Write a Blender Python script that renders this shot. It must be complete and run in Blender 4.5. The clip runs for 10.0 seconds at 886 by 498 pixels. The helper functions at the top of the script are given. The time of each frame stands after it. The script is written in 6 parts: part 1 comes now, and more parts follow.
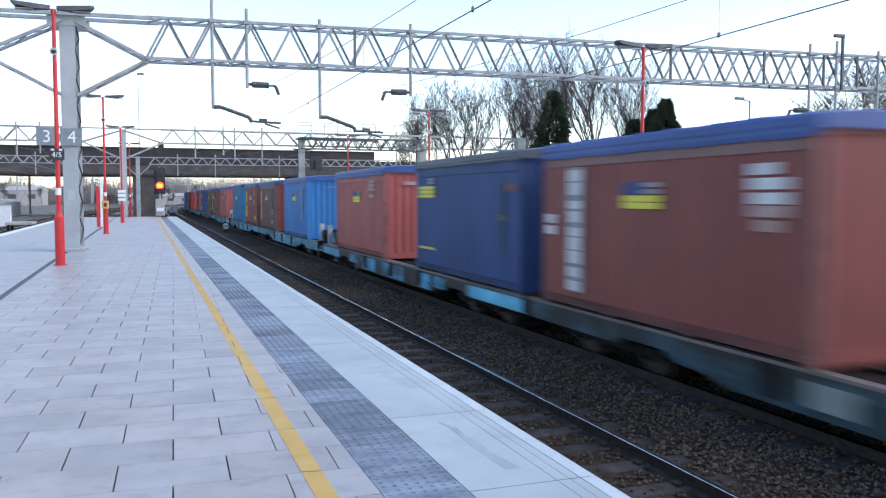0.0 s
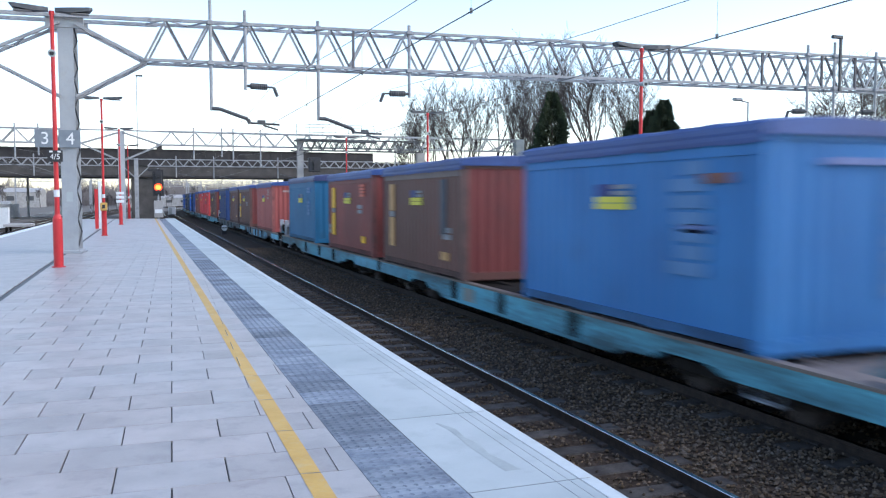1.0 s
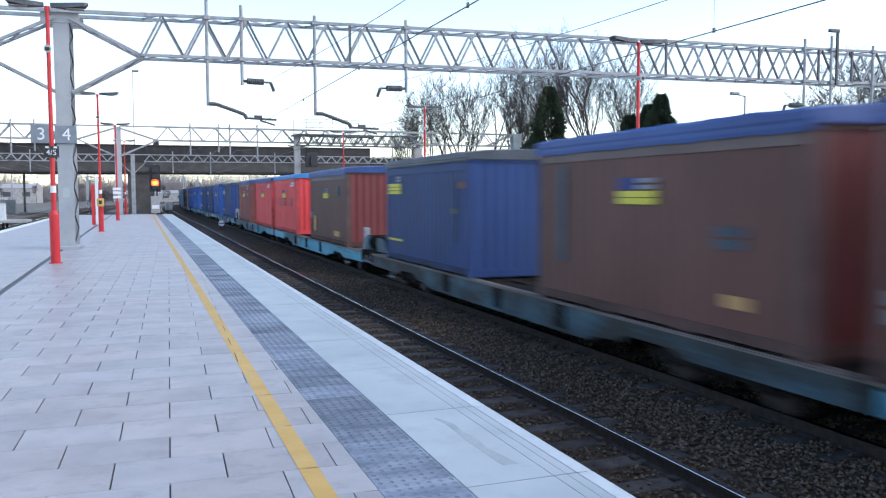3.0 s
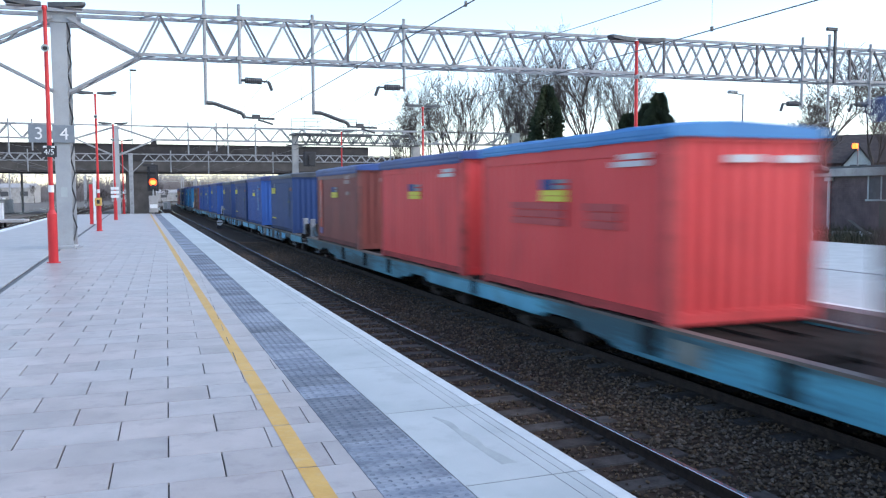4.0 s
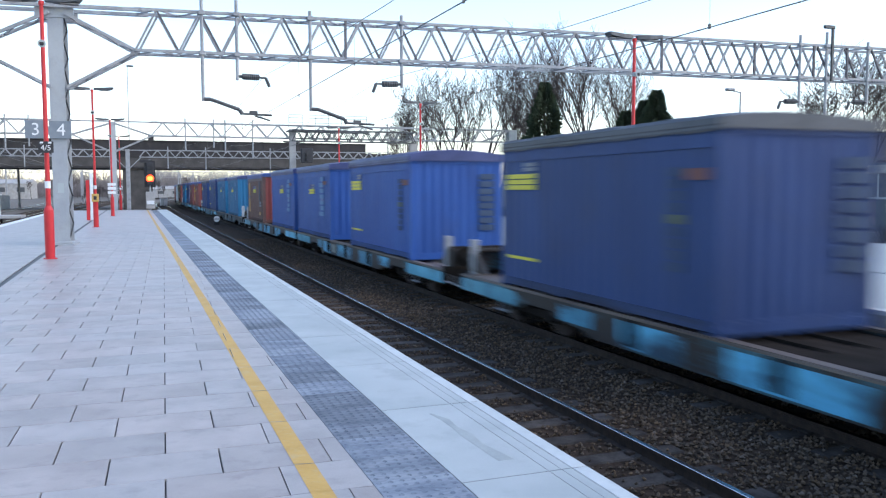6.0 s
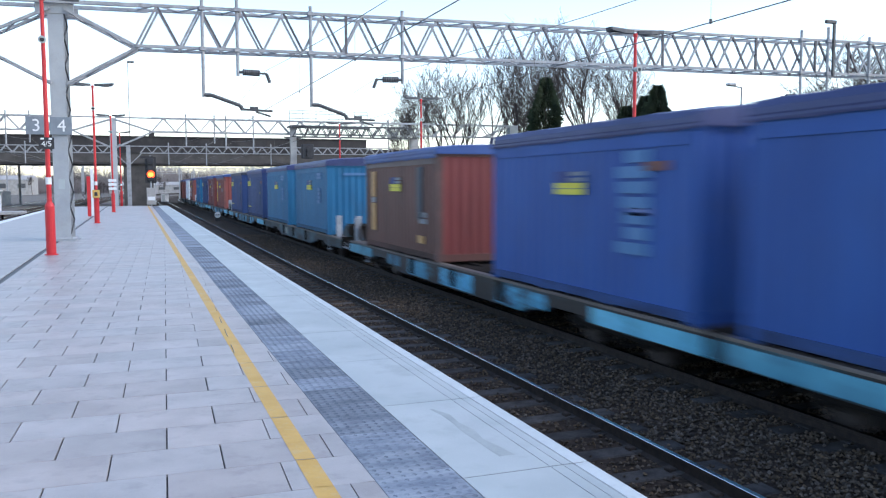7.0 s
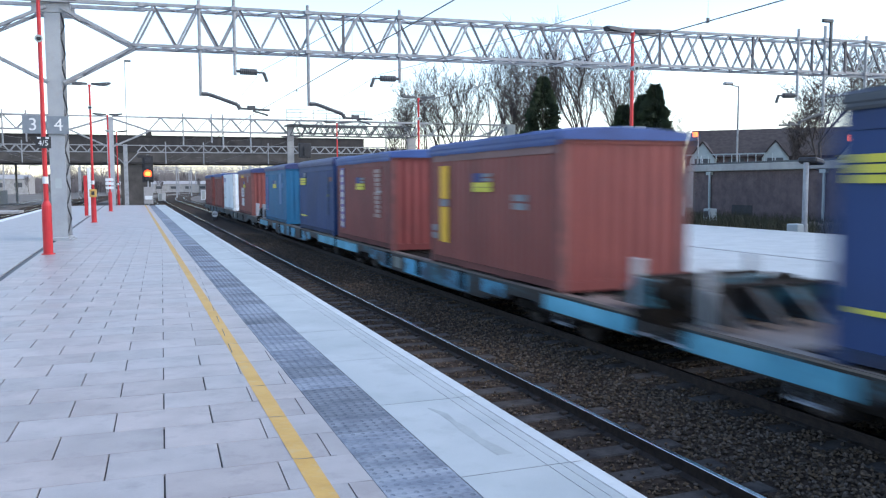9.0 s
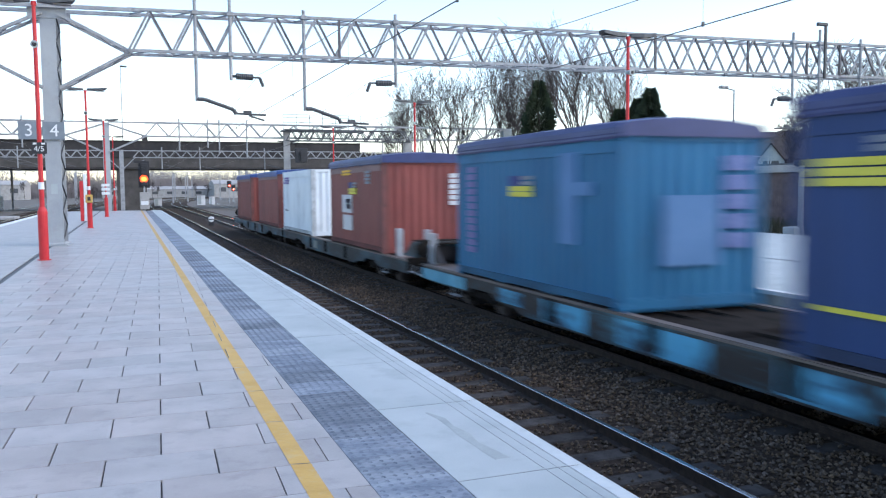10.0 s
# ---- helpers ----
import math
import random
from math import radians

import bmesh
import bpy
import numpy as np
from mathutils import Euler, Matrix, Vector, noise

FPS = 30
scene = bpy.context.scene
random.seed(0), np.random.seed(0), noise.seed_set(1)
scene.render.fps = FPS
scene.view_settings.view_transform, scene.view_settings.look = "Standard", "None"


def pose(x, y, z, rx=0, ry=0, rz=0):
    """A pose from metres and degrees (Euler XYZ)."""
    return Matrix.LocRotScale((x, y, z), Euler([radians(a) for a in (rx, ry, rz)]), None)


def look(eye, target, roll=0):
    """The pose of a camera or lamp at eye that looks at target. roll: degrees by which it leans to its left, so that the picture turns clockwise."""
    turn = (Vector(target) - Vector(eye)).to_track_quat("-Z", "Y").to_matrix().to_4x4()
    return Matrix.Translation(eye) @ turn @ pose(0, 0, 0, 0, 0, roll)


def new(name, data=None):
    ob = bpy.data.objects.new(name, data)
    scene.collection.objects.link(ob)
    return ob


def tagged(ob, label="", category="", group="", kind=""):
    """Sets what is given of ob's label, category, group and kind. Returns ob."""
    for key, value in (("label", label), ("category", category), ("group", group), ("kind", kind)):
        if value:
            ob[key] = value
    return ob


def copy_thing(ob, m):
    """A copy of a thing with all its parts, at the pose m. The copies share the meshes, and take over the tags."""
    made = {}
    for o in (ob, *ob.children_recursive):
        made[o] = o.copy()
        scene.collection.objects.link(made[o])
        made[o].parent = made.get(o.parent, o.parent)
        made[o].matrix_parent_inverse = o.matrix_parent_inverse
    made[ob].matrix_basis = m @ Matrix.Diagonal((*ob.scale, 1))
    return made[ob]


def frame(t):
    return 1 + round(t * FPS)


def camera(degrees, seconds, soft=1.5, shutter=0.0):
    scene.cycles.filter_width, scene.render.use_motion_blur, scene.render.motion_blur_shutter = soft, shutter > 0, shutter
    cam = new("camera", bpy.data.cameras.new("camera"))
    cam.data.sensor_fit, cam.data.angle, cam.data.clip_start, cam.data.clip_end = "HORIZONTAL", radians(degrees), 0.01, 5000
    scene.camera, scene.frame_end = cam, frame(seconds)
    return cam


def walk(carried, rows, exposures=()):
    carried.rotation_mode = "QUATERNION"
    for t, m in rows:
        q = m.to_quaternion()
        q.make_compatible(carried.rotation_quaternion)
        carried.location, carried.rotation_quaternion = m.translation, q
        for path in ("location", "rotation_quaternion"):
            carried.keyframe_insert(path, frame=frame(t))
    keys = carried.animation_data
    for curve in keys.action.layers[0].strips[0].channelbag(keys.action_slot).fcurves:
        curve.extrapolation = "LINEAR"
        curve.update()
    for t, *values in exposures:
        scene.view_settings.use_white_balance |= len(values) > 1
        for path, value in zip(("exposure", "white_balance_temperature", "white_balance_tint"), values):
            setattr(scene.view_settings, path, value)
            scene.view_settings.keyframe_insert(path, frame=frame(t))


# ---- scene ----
# ---- camera: stands on the island platform, held by hand, turning a little ----
EYE_Z = 1.57
cam = camera(56.47, 10.0, soft=1.2, shutter=0.5)
LOOK = [  # seconds, yaw, pitch, roll
    (0.0, -19.830, -3.573, -0.040),
    (0.5, -19.889, -3.412, -0.075),
    (1.0, -19.928, -3.476, 0.028),
    (1.5, -19.929, -3.551, 0.057),
    (2.0, -19.901, -3.528, 0.150),
    (2.5, -20.019, -3.769, 0.118),
    (4.0, -20.240, -3.904, 0.263),
    (4.5, -20.359, -4.015, 0.071),
    (5.0, -20.438, -4.028, 0.109),
    (5.5, -20.438, -4.017, 0.109),
    (7.0, -20.363, -4.419, 0.190),
    (7.5, -20.387, -4.281, 0.184),
    (8.0, -20.432, -4.316, 0.223),
    (8.5, -20.460, -4.438, 0.255),
    (9.0, -20.540, -4.489, 0.225),
    (9.5, -20.573, -4.291, 0.298),
    (10.0, -20.784, -4.194, 0.431),
]
walk(cam, [(t, pose(0, 0, EYE_Z, 90 + p, r, y)) for t, y, p, r in LOOK],
     exposures=[(0.0, 1.3, 6350, 12.0), (10.0, 1.3, 6350, 12.0)])

# ---- light: a pale, clear sky after the sun has gone low ----
world = bpy.data.worlds.new("dusk_sky")
scene.world = world
world.use_nodes = True
wn = world.node_tree
sky = wn.nodes.new("ShaderNodeTexSky")
sky.sky_type = 'NISHITA'
sky.sun_disc = False
sky.sun_elevation = radians(40)
sky.sun_rotation = radians(122)
sky.air_density, sky.dust_density, sky.ozone_density = 1.0, 0.9, 0.4
wn.links.new(sky.outputs[0], wn.nodes["Background"].inputs[0])
wn.nodes["Background"].inputs[1].default_value = 0.15
sun = new("sun", bpy.data.lights.new("sun", 'SUN'))
sun.data.energy, sun.data.angle, sun.data.color = 0.6, radians(50), (1.0, 0.98, 0.97)
sun.matrix_world = look((47, -29, 45), (0, 0, 0))


# ---- materials ----
def surface(name, c1, c2, scale=3.0, rough=0.7, metal=0.0, bump=0.15, fine=40.0, vary=0.0, stain=None, stain_amount=0.4, stretch=(1, 1, 1), spec=0.4, ramp_range=(0.3, 0.7), island=False, hue=0.0):
    """Two colours mixed by a broad noise, a fine grain, stains, bump, and some change from piece to piece."""
    m = bpy.data.materials.new(name)
    m.use_nodes = True
    n, l = m.node_tree.nodes, m.node_tree.links
    b = n["Principled BSDF"]
    tc = n.new("ShaderNodeTexCoord")
    mp = n.new("ShaderNodeMapping")
    mp.inputs["Scale"].default_value = stretch
    l.new(tc.outputs["Object"], mp.inputs["Vector"])
    info = n.new("ShaderNodeObjectInfo")
    chance = info.outputs["Random"]
    if island:
        geo = n.new("ShaderNodeNewGeometry")
        both = n.new("ShaderNodeMath")
        both.operation = 'ADD'
        l.new(chance, both.inputs[0])
        l.new(geo.outputs["Random Per Island"], both.inputs[1])
        fract = n.new("ShaderNodeMath")
        fract.operation = 'FRACT'
        l.new(both.outputs[0], fract.inputs[0])
        chance = fract.outputs[0]
    off = n.new("ShaderNodeVectorMath")
    off.operation = 'MULTIPLY_ADD'
    l.new(chance, off.inputs[0])
    off.inputs[1].default_value = (37, 23, 11)
    l.new(mp.outputs[0], off.inputs[2])
    big = n.new("ShaderNodeTexNoise")
    big.inputs["Scale"].default_value, big.inputs["Detail"].default_value = scale, 5
    l.new(off.outputs[0], big.inputs["Vector"])
    small = n.new("ShaderNodeTexNoise")
    small.inputs["Scale"].default_value, small.inputs["Detail"].default_value = fine, 4
    l.new(off.outputs[0], small.inputs["Vector"])
    ramp = n.new("ShaderNodeMapRange")
    ramp.inputs["From Min"].default_value, ramp.inputs["From Max"].default_value = ramp_range
    add = n.new("ShaderNodeMath")
    add.operation = 'MULTIPLY_ADD'
    l.new(small.outputs[0], add.inputs[0])
    add.inputs[1].default_value = 0.45
    l.new(big.outputs[0], add.inputs[2])
    sub = n.new("ShaderNodeMath")
    sub.operation = 'SUBTRACT'
    l.new(add.outputs[0], sub.inputs[0])
    sub.inputs[1].default_value = 0.22
    l.new(sub.outputs[0], ramp.inputs["Value"])
    mix = n.new("ShaderNodeMix")
    mix.data_type = 'RGBA'
    mix.inputs[6].default_value, mix.inputs[7].default_value = (*c1, 1), (*c2, 1)
    l.new(ramp.outputs[0], mix.inputs[0])
    out = mix.outputs[2]
    if stain:
        st = n.new("ShaderNodeTexNoise")
        st.inputs["Scale"].default_value, st.inputs["Detail"].default_value = scale * 2.3, 6
        st.inputs["Roughness"].default_value = 0.65
        l.new(off.outputs[0], st.inputs["Vector"])
        sr = n.new("ShaderNodeMapRange")
        sr.inputs["From Min"].default_value, sr.inputs["From Max"].default_value = 0.52, 0.72
        sr.inputs["To Max"].default_value = stain_amount
        l.new(st.outputs[0], sr.inputs["Value"])
        mx = n.new("ShaderNodeMix")
        mx.data_type = 'RGBA'
        mx.inputs[7].default_value = (*stain, 1)
        l.new(out, mx.inputs[6])
        l.new(sr.outputs[0], mx.inputs[0])
        out = mx.outputs[2]
    if vary:
        hv = n.new("ShaderNodeHueSaturation")
        vr = n.new("ShaderNodeMapRange")
        vr.inputs["To Min"].default_value, vr.inputs["To Max"].default_value = 1 - vary, 1 + vary
        l.new(chance, vr.inputs["Value"])
        l.new(vr.outputs[0], hv.inputs["Value"])
        if hue:
            swing = n.new("ShaderNodeMath")
            swing.operation = 'MULTIPLY'
            swing.inputs[1].default_value = 7.31
            l.new(chance, swing.inputs[0])
            fold = n.new("ShaderNodeMath")
            fold.operation = 'FRACT'
            l.new(swing.outputs[0], fold.inputs[0])
            sat = n.new("ShaderNodeMapRange")
            sat.inputs["To Min"].default_value, sat.inputs["To Max"].default_value = 1 - hue, 1 + hue
            l.new(fold.outputs[0], sat.inputs["Value"])
            l.new(sat.outputs[0], hv.inputs["Saturation"])
        l.new(out, hv.inputs["Color"])
        out = hv.outputs[0]
    l.new(out, b.inputs["Base Color"])
    rr = n.new("ShaderNodeMapRange")
    rr.inputs["To Min"].default_value, rr.inputs["To Max"].default_value = max(rough - 0.12, 0.03), min(rough + 0.12, 1)
    l.new(small.outputs[0], rr.inputs["Value"])
    l.new(rr.outputs[0], b.inputs["Roughness"])
    b.inputs["Metallic"].default_value = metal
    b.inputs["Specular IOR Level"].default_value = spec
    if bump:
        bp = n.new("ShaderNodeBump")
        bp.inputs["Strength"].default_value, bp.inputs["Distance"].default_value = bump, 0.01
        l.new(small.outputs[0], bp.inputs["Height"])
        l.new(bp.outputs[0], b.inputs["Normal"])
    return m


def glow(name, colour, strength):
    m = bpy.data.materials.new(name)
    m.use_nodes = True
    b = m.node_tree.nodes["Principled BSDF"]
    b.inputs["Base Color"].default_value = (*colour, 1)
    b.inputs["Emission Color"].default_value = (*colour, 1)
    b.inputs["Emission Strength"].default_value = strength
    return m


M_TILE = surface("paving_slab", (0.296, 0.276, 0.267), (0.392, 0.367, 0.355), 2.6, 0.42, bump=0.14, fine=120, vary=0.08, stain=(0.205, 0.19, 0.19), stain_amount=0.5, island=True, hue=0.45)
M_JOINT = surface("joint_sand", (0.055, 0.052, 0.05), (0.11, 0.10, 0.10), 8, 0.9)
M_COPING = surface("coping_concrete", (0.350, 0.392, 0.392), (0.435, 0.475, 0.472), 1.6, 0.55, bump=0.1, fine=150, vary=0.04, stain=(0.29, 0.32, 0.32), stain_amount=0.5)
M_NOSING = surface("pale_nosing", (0.47, 0.51, 0.51), (0.56, 0.60, 0.60), 4, 0.6, bump=0.05, stain=(0.38, 0.40, 0.40), stain_amount=0.4)
M_TACTILE = surface("tactile_paving", (0.095, 0.118, 0.155), (0.250, 0.285, 0.325), 3.4, 0.7, bump=0.3, fine=34, vary=0.3, stain=(0.085, 0.10, 0.135), stain_amount=0.75, stretch=(0.6, 1.6, 1))
M_YELLOW = surface("yellow_line_paint", (0.50, 0.30, 0.065), (0.59, 0.375, 0.105), 4, 0.6, stain=(0.5, 0.42, 0.25), stain_amount=0.5)
M_WHITE = surface("white_paint", (0.62, 0.64, 0.65), (0.74, 0.75, 0.75), 5, 0.55, stain=(0.5, 0.5, 0.5), stain_amount=0.3)
M_BALLAST = surface("ballast_stone", (0.016, 0.012, 0.009), (0.070, 0.050, 0.036), 9, 0.95, bump=1.0, fine=38, spec=0.1)
M_STONE = surface("loose_ballast", (0.056, 0.042, 0.030), (0.140, 0.107, 0.078), 5, 0.92, bump=0.3, fine=60, vary=0.5, island=True, hue=0.3, spec=0.15)
M_SLEEPER = surface("sleeper_concrete", (0.034, 0.030, 0.028), (0.082, 0.074, 0.067), 4, 0.9, vary=0.3, stain=(0.025, 0.021, 0.018), stain_amount=0.8, spec=0.2)
M_RAILSIDE = surface("rusty_rail", (0.022, 0.016, 0.013), (0.05, 0.035, 0.026), 10, 0.85)
M_RAILTOP = surface("polished_railhead", (0.55, 0.56, 0.58), (0.70, 0.71, 0.73), 6, 0.17, metal=1.0, bump=0.0)
M_GALV = surface("galvanised_steel", (0.25, 0.26, 0.27), (0.37, 0.38, 0.39), 2.5, 0.6, metal=0.0, bump=0.05, stain=(0.14, 0.13, 0.13), stain_amount=0.6)
M_MAST = surface("grey_painted_mast", (0.30, 0.32, 0.34), (0.38, 0.40, 0.41), 1.5, 0.6, bump=0.05, stain=(0.28, 0.27, 0.26), stain_amount=0.4)
M_RED = surface("red_post_paint", (0.47, 0.020, 0.026), (0.57, 0.035, 0.038), 3, 0.45, bump=0.03, stain=(0.45, 0.04, 0.04), stain_amount=0.3)
M_BLACK = surface("black_plastic", (0.015, 0.015, 0.018), (0.035, 0.035, 0.04), 6, 0.5)
M_DARKGREY = surface("dark_grey_metal", (0.05, 0.055, 0.06), (0.09, 0.095, 0.10), 6, 0.55)
M_SIGN = surface("grey_sign_face", (0.16, 0.19, 0.22), (0.20, 0.23, 0.26), 6, 0.5, bump=0.0)
M_BRICK = surface("dark_brick", (0.085, 0.064, 0.066), (0.155, 0.115, 0.115), 3, 0.9, bump=0.3, vary=0.15)
M_MORTAR = surface("mortar", (0.10, 0.09, 0.086), (0.15, 0.135, 0.13), 8, 0.95)
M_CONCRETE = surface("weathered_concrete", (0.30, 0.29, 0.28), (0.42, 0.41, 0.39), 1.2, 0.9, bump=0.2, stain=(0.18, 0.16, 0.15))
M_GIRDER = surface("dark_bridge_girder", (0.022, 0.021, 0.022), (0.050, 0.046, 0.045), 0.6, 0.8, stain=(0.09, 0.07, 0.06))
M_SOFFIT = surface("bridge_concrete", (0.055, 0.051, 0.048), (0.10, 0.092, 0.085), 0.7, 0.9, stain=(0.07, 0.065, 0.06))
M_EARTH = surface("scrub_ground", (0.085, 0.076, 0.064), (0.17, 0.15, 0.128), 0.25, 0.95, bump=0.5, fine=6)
M_GRASS = surface("rough_grass", (0.032, 0.034, 0.020), (0.070, 0.068, 0.042), 2.0, 0.95, bump=0.6, fine=25)
M_BARK = surface("winter_bark", (0.045, 0.037, 0.033), (0.090, 0.075, 0.068), 3, 0.95)
M_TWIG = surface("winter_twig", (0.060, 0.050, 0.047), (0.115, 0.096, 0.089), 3, 0.95, bump=0)
M_CONIFER = surface("conifer_needles", (0.012, 0.022, 0.010), (0.035, 0.05, 0.022), 2, 0.9, bump=0)
M_ORANGE = glow("orange_signal_lamp", (1.0, 0.13, 0.022), 3.0)
M_EMBER = glow("orange_halo_glow", (1.0, 0.07, 0.012), 1.3)
M_STREET = glow("sodium_lamp", (1.0, 0.15, 0.02), 1.8)
M_REDLAMP = glow("red_signal_lamp", (1.0, 0.05, 0.03), 15.0)
M_REDBOARD = surface("dull_red_board", (0.34, 0.05, 0.06), (0.42, 0.07, 0.08), 4, 0.6, bump=0)
M_BLUEBOARD = surface("pale_blue_board", (0.14, 0.28, 0.48), (0.18, 0.33, 0.54), 4, 0.6, bump=0)
M_ROOF = surface("dark_roof_tiles", (0.032, 0.027, 0.027), (0.060, 0.050, 0.048), 3, 0.9)
M_WIRE = surface("copper_wire", (0.10, 0.095, 0.09), (0.16, 0.15, 0.14), 5, 0.5, bump=0)


# ---- mesh helpers ----
def box(bm, x0, y0, z0, x1, y1, z1, bev=0.0):
    g = bmesh.ops.create_cube(bm, size=1.0, matrix=Matrix.Translation(((x0 + x1) / 2, (y0 + y1) / 2, (z0 + z1) / 2)) @ Matrix.Diagonal((x1 - x0, y1 - y0, z1 - z0, 1)))
    if bev:
        edges = list({e for v in g["verts"] for e in v.link_edges})
        bmesh.ops.bevel(bm, geom=edges, offset=bev, segments=1, affect='EDGES')
    return bm


def rod(bm, a, b, r, r2=None, n=8):
    a, b = Vector(a), Vector(b)
    d = b - a
    m = Matrix.Translation((a + b) / 2) @ d.to_track_quat('Z', 'Y').to_matrix().to_4x4()
    bmesh.ops.create_cone(bm, cap_ends=True, segments=n, radius1=r, radius2=r if r2 is None else r2, depth=d.length, matrix=m)
    return bm


def bar(bm, a, b, w, h):
    """A square bar from a to b, w across and h high."""
    a, b = Vector(a), Vector(b)
    d = b - a
    m = Matrix.Translation((a + b) / 2) @ d.to_track_quat('Y', 'Z').to_matrix().to_4x4() @ Matrix.Diagonal((w, d.length, h, 1))
    bmesh.ops.create_cube(bm, size=1.0, matrix=m)
    return bm


def mesh_of(name, bm, material, smooth=False):
    me = bpy.data.meshes.new(name)
    if smooth:
        for f in bm.faces:
            f.smooth = True
    bm.to_mesh(me)
    bm.free()
    me.materials.append(material)
    return me


def part(name, bm, material, parent=None, label="", smooth=False, at=None):
    ob = new(name, mesh_of(name, bm, material, smooth))
    if parent is not None:
        ob.parent = parent
    if at is not None:
        ob.matrix_basis = at
    if label:
        tagged(ob, label)
    return ob


def again(name, mesh, parent, at):
    ob = new(name, mesh)
    ob.parent = parent
    ob.matrix_basis = at
    return ob


def thing(name, label, category, group="", kind="", at=None):
    ob = new(name)
    ob.empty_display_size = 0.2
    tagged(ob, label, category, group, kind)
    if at is not None:
        ob.matrix_basis = at
    return ob


def B():
    return bmesh.new()


def lettering(name, body, size, material, parent, at, label=""):
    cu = bpy.data.curves.new(name, 'FONT')
    cu.body, cu.size, cu.extrude = body, size, 0.003
    cu.align_x, cu.align_y = 'CENTER', 'CENTER'
    cu.materials.append(material)
    ob = new(name, cu)
    ob.parent = parent
    ob.matrix_basis = at
    return ob


# ---- the plan: y runs along the tracks, x across, z = 0 is the platform top ----
EDGE = 2.37          # platform edge beside the near track
LEFT_EDGE = -5.85    # the island's other edge
END_Y = 70.5         # far end of the platforms
RAIL_Z = -0.915
NEAR_TRACK, TRAIN_TRACK = 3.85, 7.52
FAR_EDGE = 8.97      # edge of the platform beyond the train
BEND_Y, BEND_R = 135.0, 650.0


def track_x(x, y):
    return x + (max(y - BEND_Y, 0) ** 2) / (2 * BEND_R)


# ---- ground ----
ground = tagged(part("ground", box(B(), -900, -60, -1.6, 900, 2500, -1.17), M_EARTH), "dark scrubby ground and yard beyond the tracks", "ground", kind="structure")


def strip(name, x0, x1, y0, y1, z0, z1, material, label, category):
    return tagged(part(name, box(B(), x0, y0, z0, x1, y1, z1), material), label, category, kind="structure")


# ballast beds that follow the tracks
def ballast_bed(x0, x1, name):
    bm = B()
    ys = [-25 + 5 * i for i in range(76)]
    rows = []
    for y in ys:
        rows.append([bm.verts.new((track_x(x0, y) - 0.3, y, -1.169)), bm.verts.new((track_x(x0, y), y, -1.06)), bm.verts.new((track_x(x1, y), y, -1.06)), bm.verts.new((track_x(x1, y) + 0.3, y, -1.169))])
    for a, b in zip(rows, rows[1:]):
        for i in range(3):
            bm.faces.new((a[i], a[i + 1], b[i + 1], b[i]))
    return tagged(part(name, bm, M_BALLAST), "dark brown stone ballast under the rails", "ballast", kind="structure")


ballast_bed(2.1, 9.3, "ballast_bed")
ballast_bed(-12.6, -5.6, "ballast_bed")


def rails(x, name):
    track = thing(name, "railway track with polished rails on concrete sleepers", "track", kind="structure")
    for side in (-1, 1):
        for nm, prof, mat in (("rail", [(-0.07, -0.155), (0.07, -0.155), (0.07, -0.14), (0.012, -0.12), (0.012, -0.045), (0.035, -0.035), (0.035, -0.004), (-0.035, -0.004), (-0.035, -0.035), (-0.012, -0.045), (-0.012, -0.12), (-0.07, -0.14)], M_RAILSIDE),
                              ("railhead", [(-side * a, b) for a, b in ((-0.030, -0.006), (0.034, -0.009), (0.028, 0), (-0.028, -0.0041))], M_RAILTOP)):
            bm = B()
            prev = None
            for y in [-25, 0, 30, 60, 100] + [BEND_Y + 10 * i for i in range(20)]:
                ring = [bm.verts.new((track_x(x, y) + side * 0.7525 + px, y, RAIL_Z + pz)) for px, pz in prof]
                if prev:
                    for i in range(len(ring)):
                        j = (i + 1) % len(ring)
                        bm.faces.new((prev[i], prev[j], ring[j], ring[i]))
                prev = ring
            bmesh.ops.recalc_face_normals(bm, faces=bm.faces)
            part(nm, bm, mat, track)
    return track


TRACKS = {}
for tx, tn in ((NEAR_TRACK, "near_track"), (TRAIN_TRACK, "train_track"), (-7.3, "track_3"), (-10.7, "track_2")):
    TRACKS[tx] = rails(tx, tn)


# ---- platforms ----
def platform_body(name, x0, x1, label):
    return strip(name, x0, x1, -14, END_Y, -1.16, -0.06, M_CONCRETE, label, "platform")


island = platform_body("platform", LEFT_EDGE, EDGE - 0.03, "island platform of pale paving slabs")
far_island = platform_body("platform_far", FAR_EDGE + 0.03, 20.0, "far island platform of pale concrete")

part("paving_left", box(B(), LEFT_EDGE + 0.4, -14, -0.06, -2.22, END_Y, 0.0), M_TILE, island)
part("edge_strip", box(B(), LEFT_EDGE, -14, -0.06, LEFT_EDGE + 0.398, END_Y, 0.001), M_WHITE, island)
part("paving", box(B(), FAR_EDGE + 0.12, -14, -0.06, 12.9, END_Y, 0.0), M_COPING, far_island)
part("paving", box(B(), 13.02, -14, -0.06, 20.0, END_Y, 0.0), M_COPING, far_island)
part("edge_strip", box(B(), FAR_EDGE, -14, -0.06, FAR_EDGE + 0.118, END_Y, 0.001), M_WHITE, far_island)
part("drain", box(B(), 12.9, -14, -0.06, 13.02, END_Y, -0.01), M_DARKGREY, far_island)
part("bedding", box(B(), -2.1, -14, -0.06, 1.15, END_Y, -0.014), M_JOINT, island)
part("drain", box(B(), -2.22, -14, -0.06, -2.1, END_Y, -0.022), M_BLACK, island)
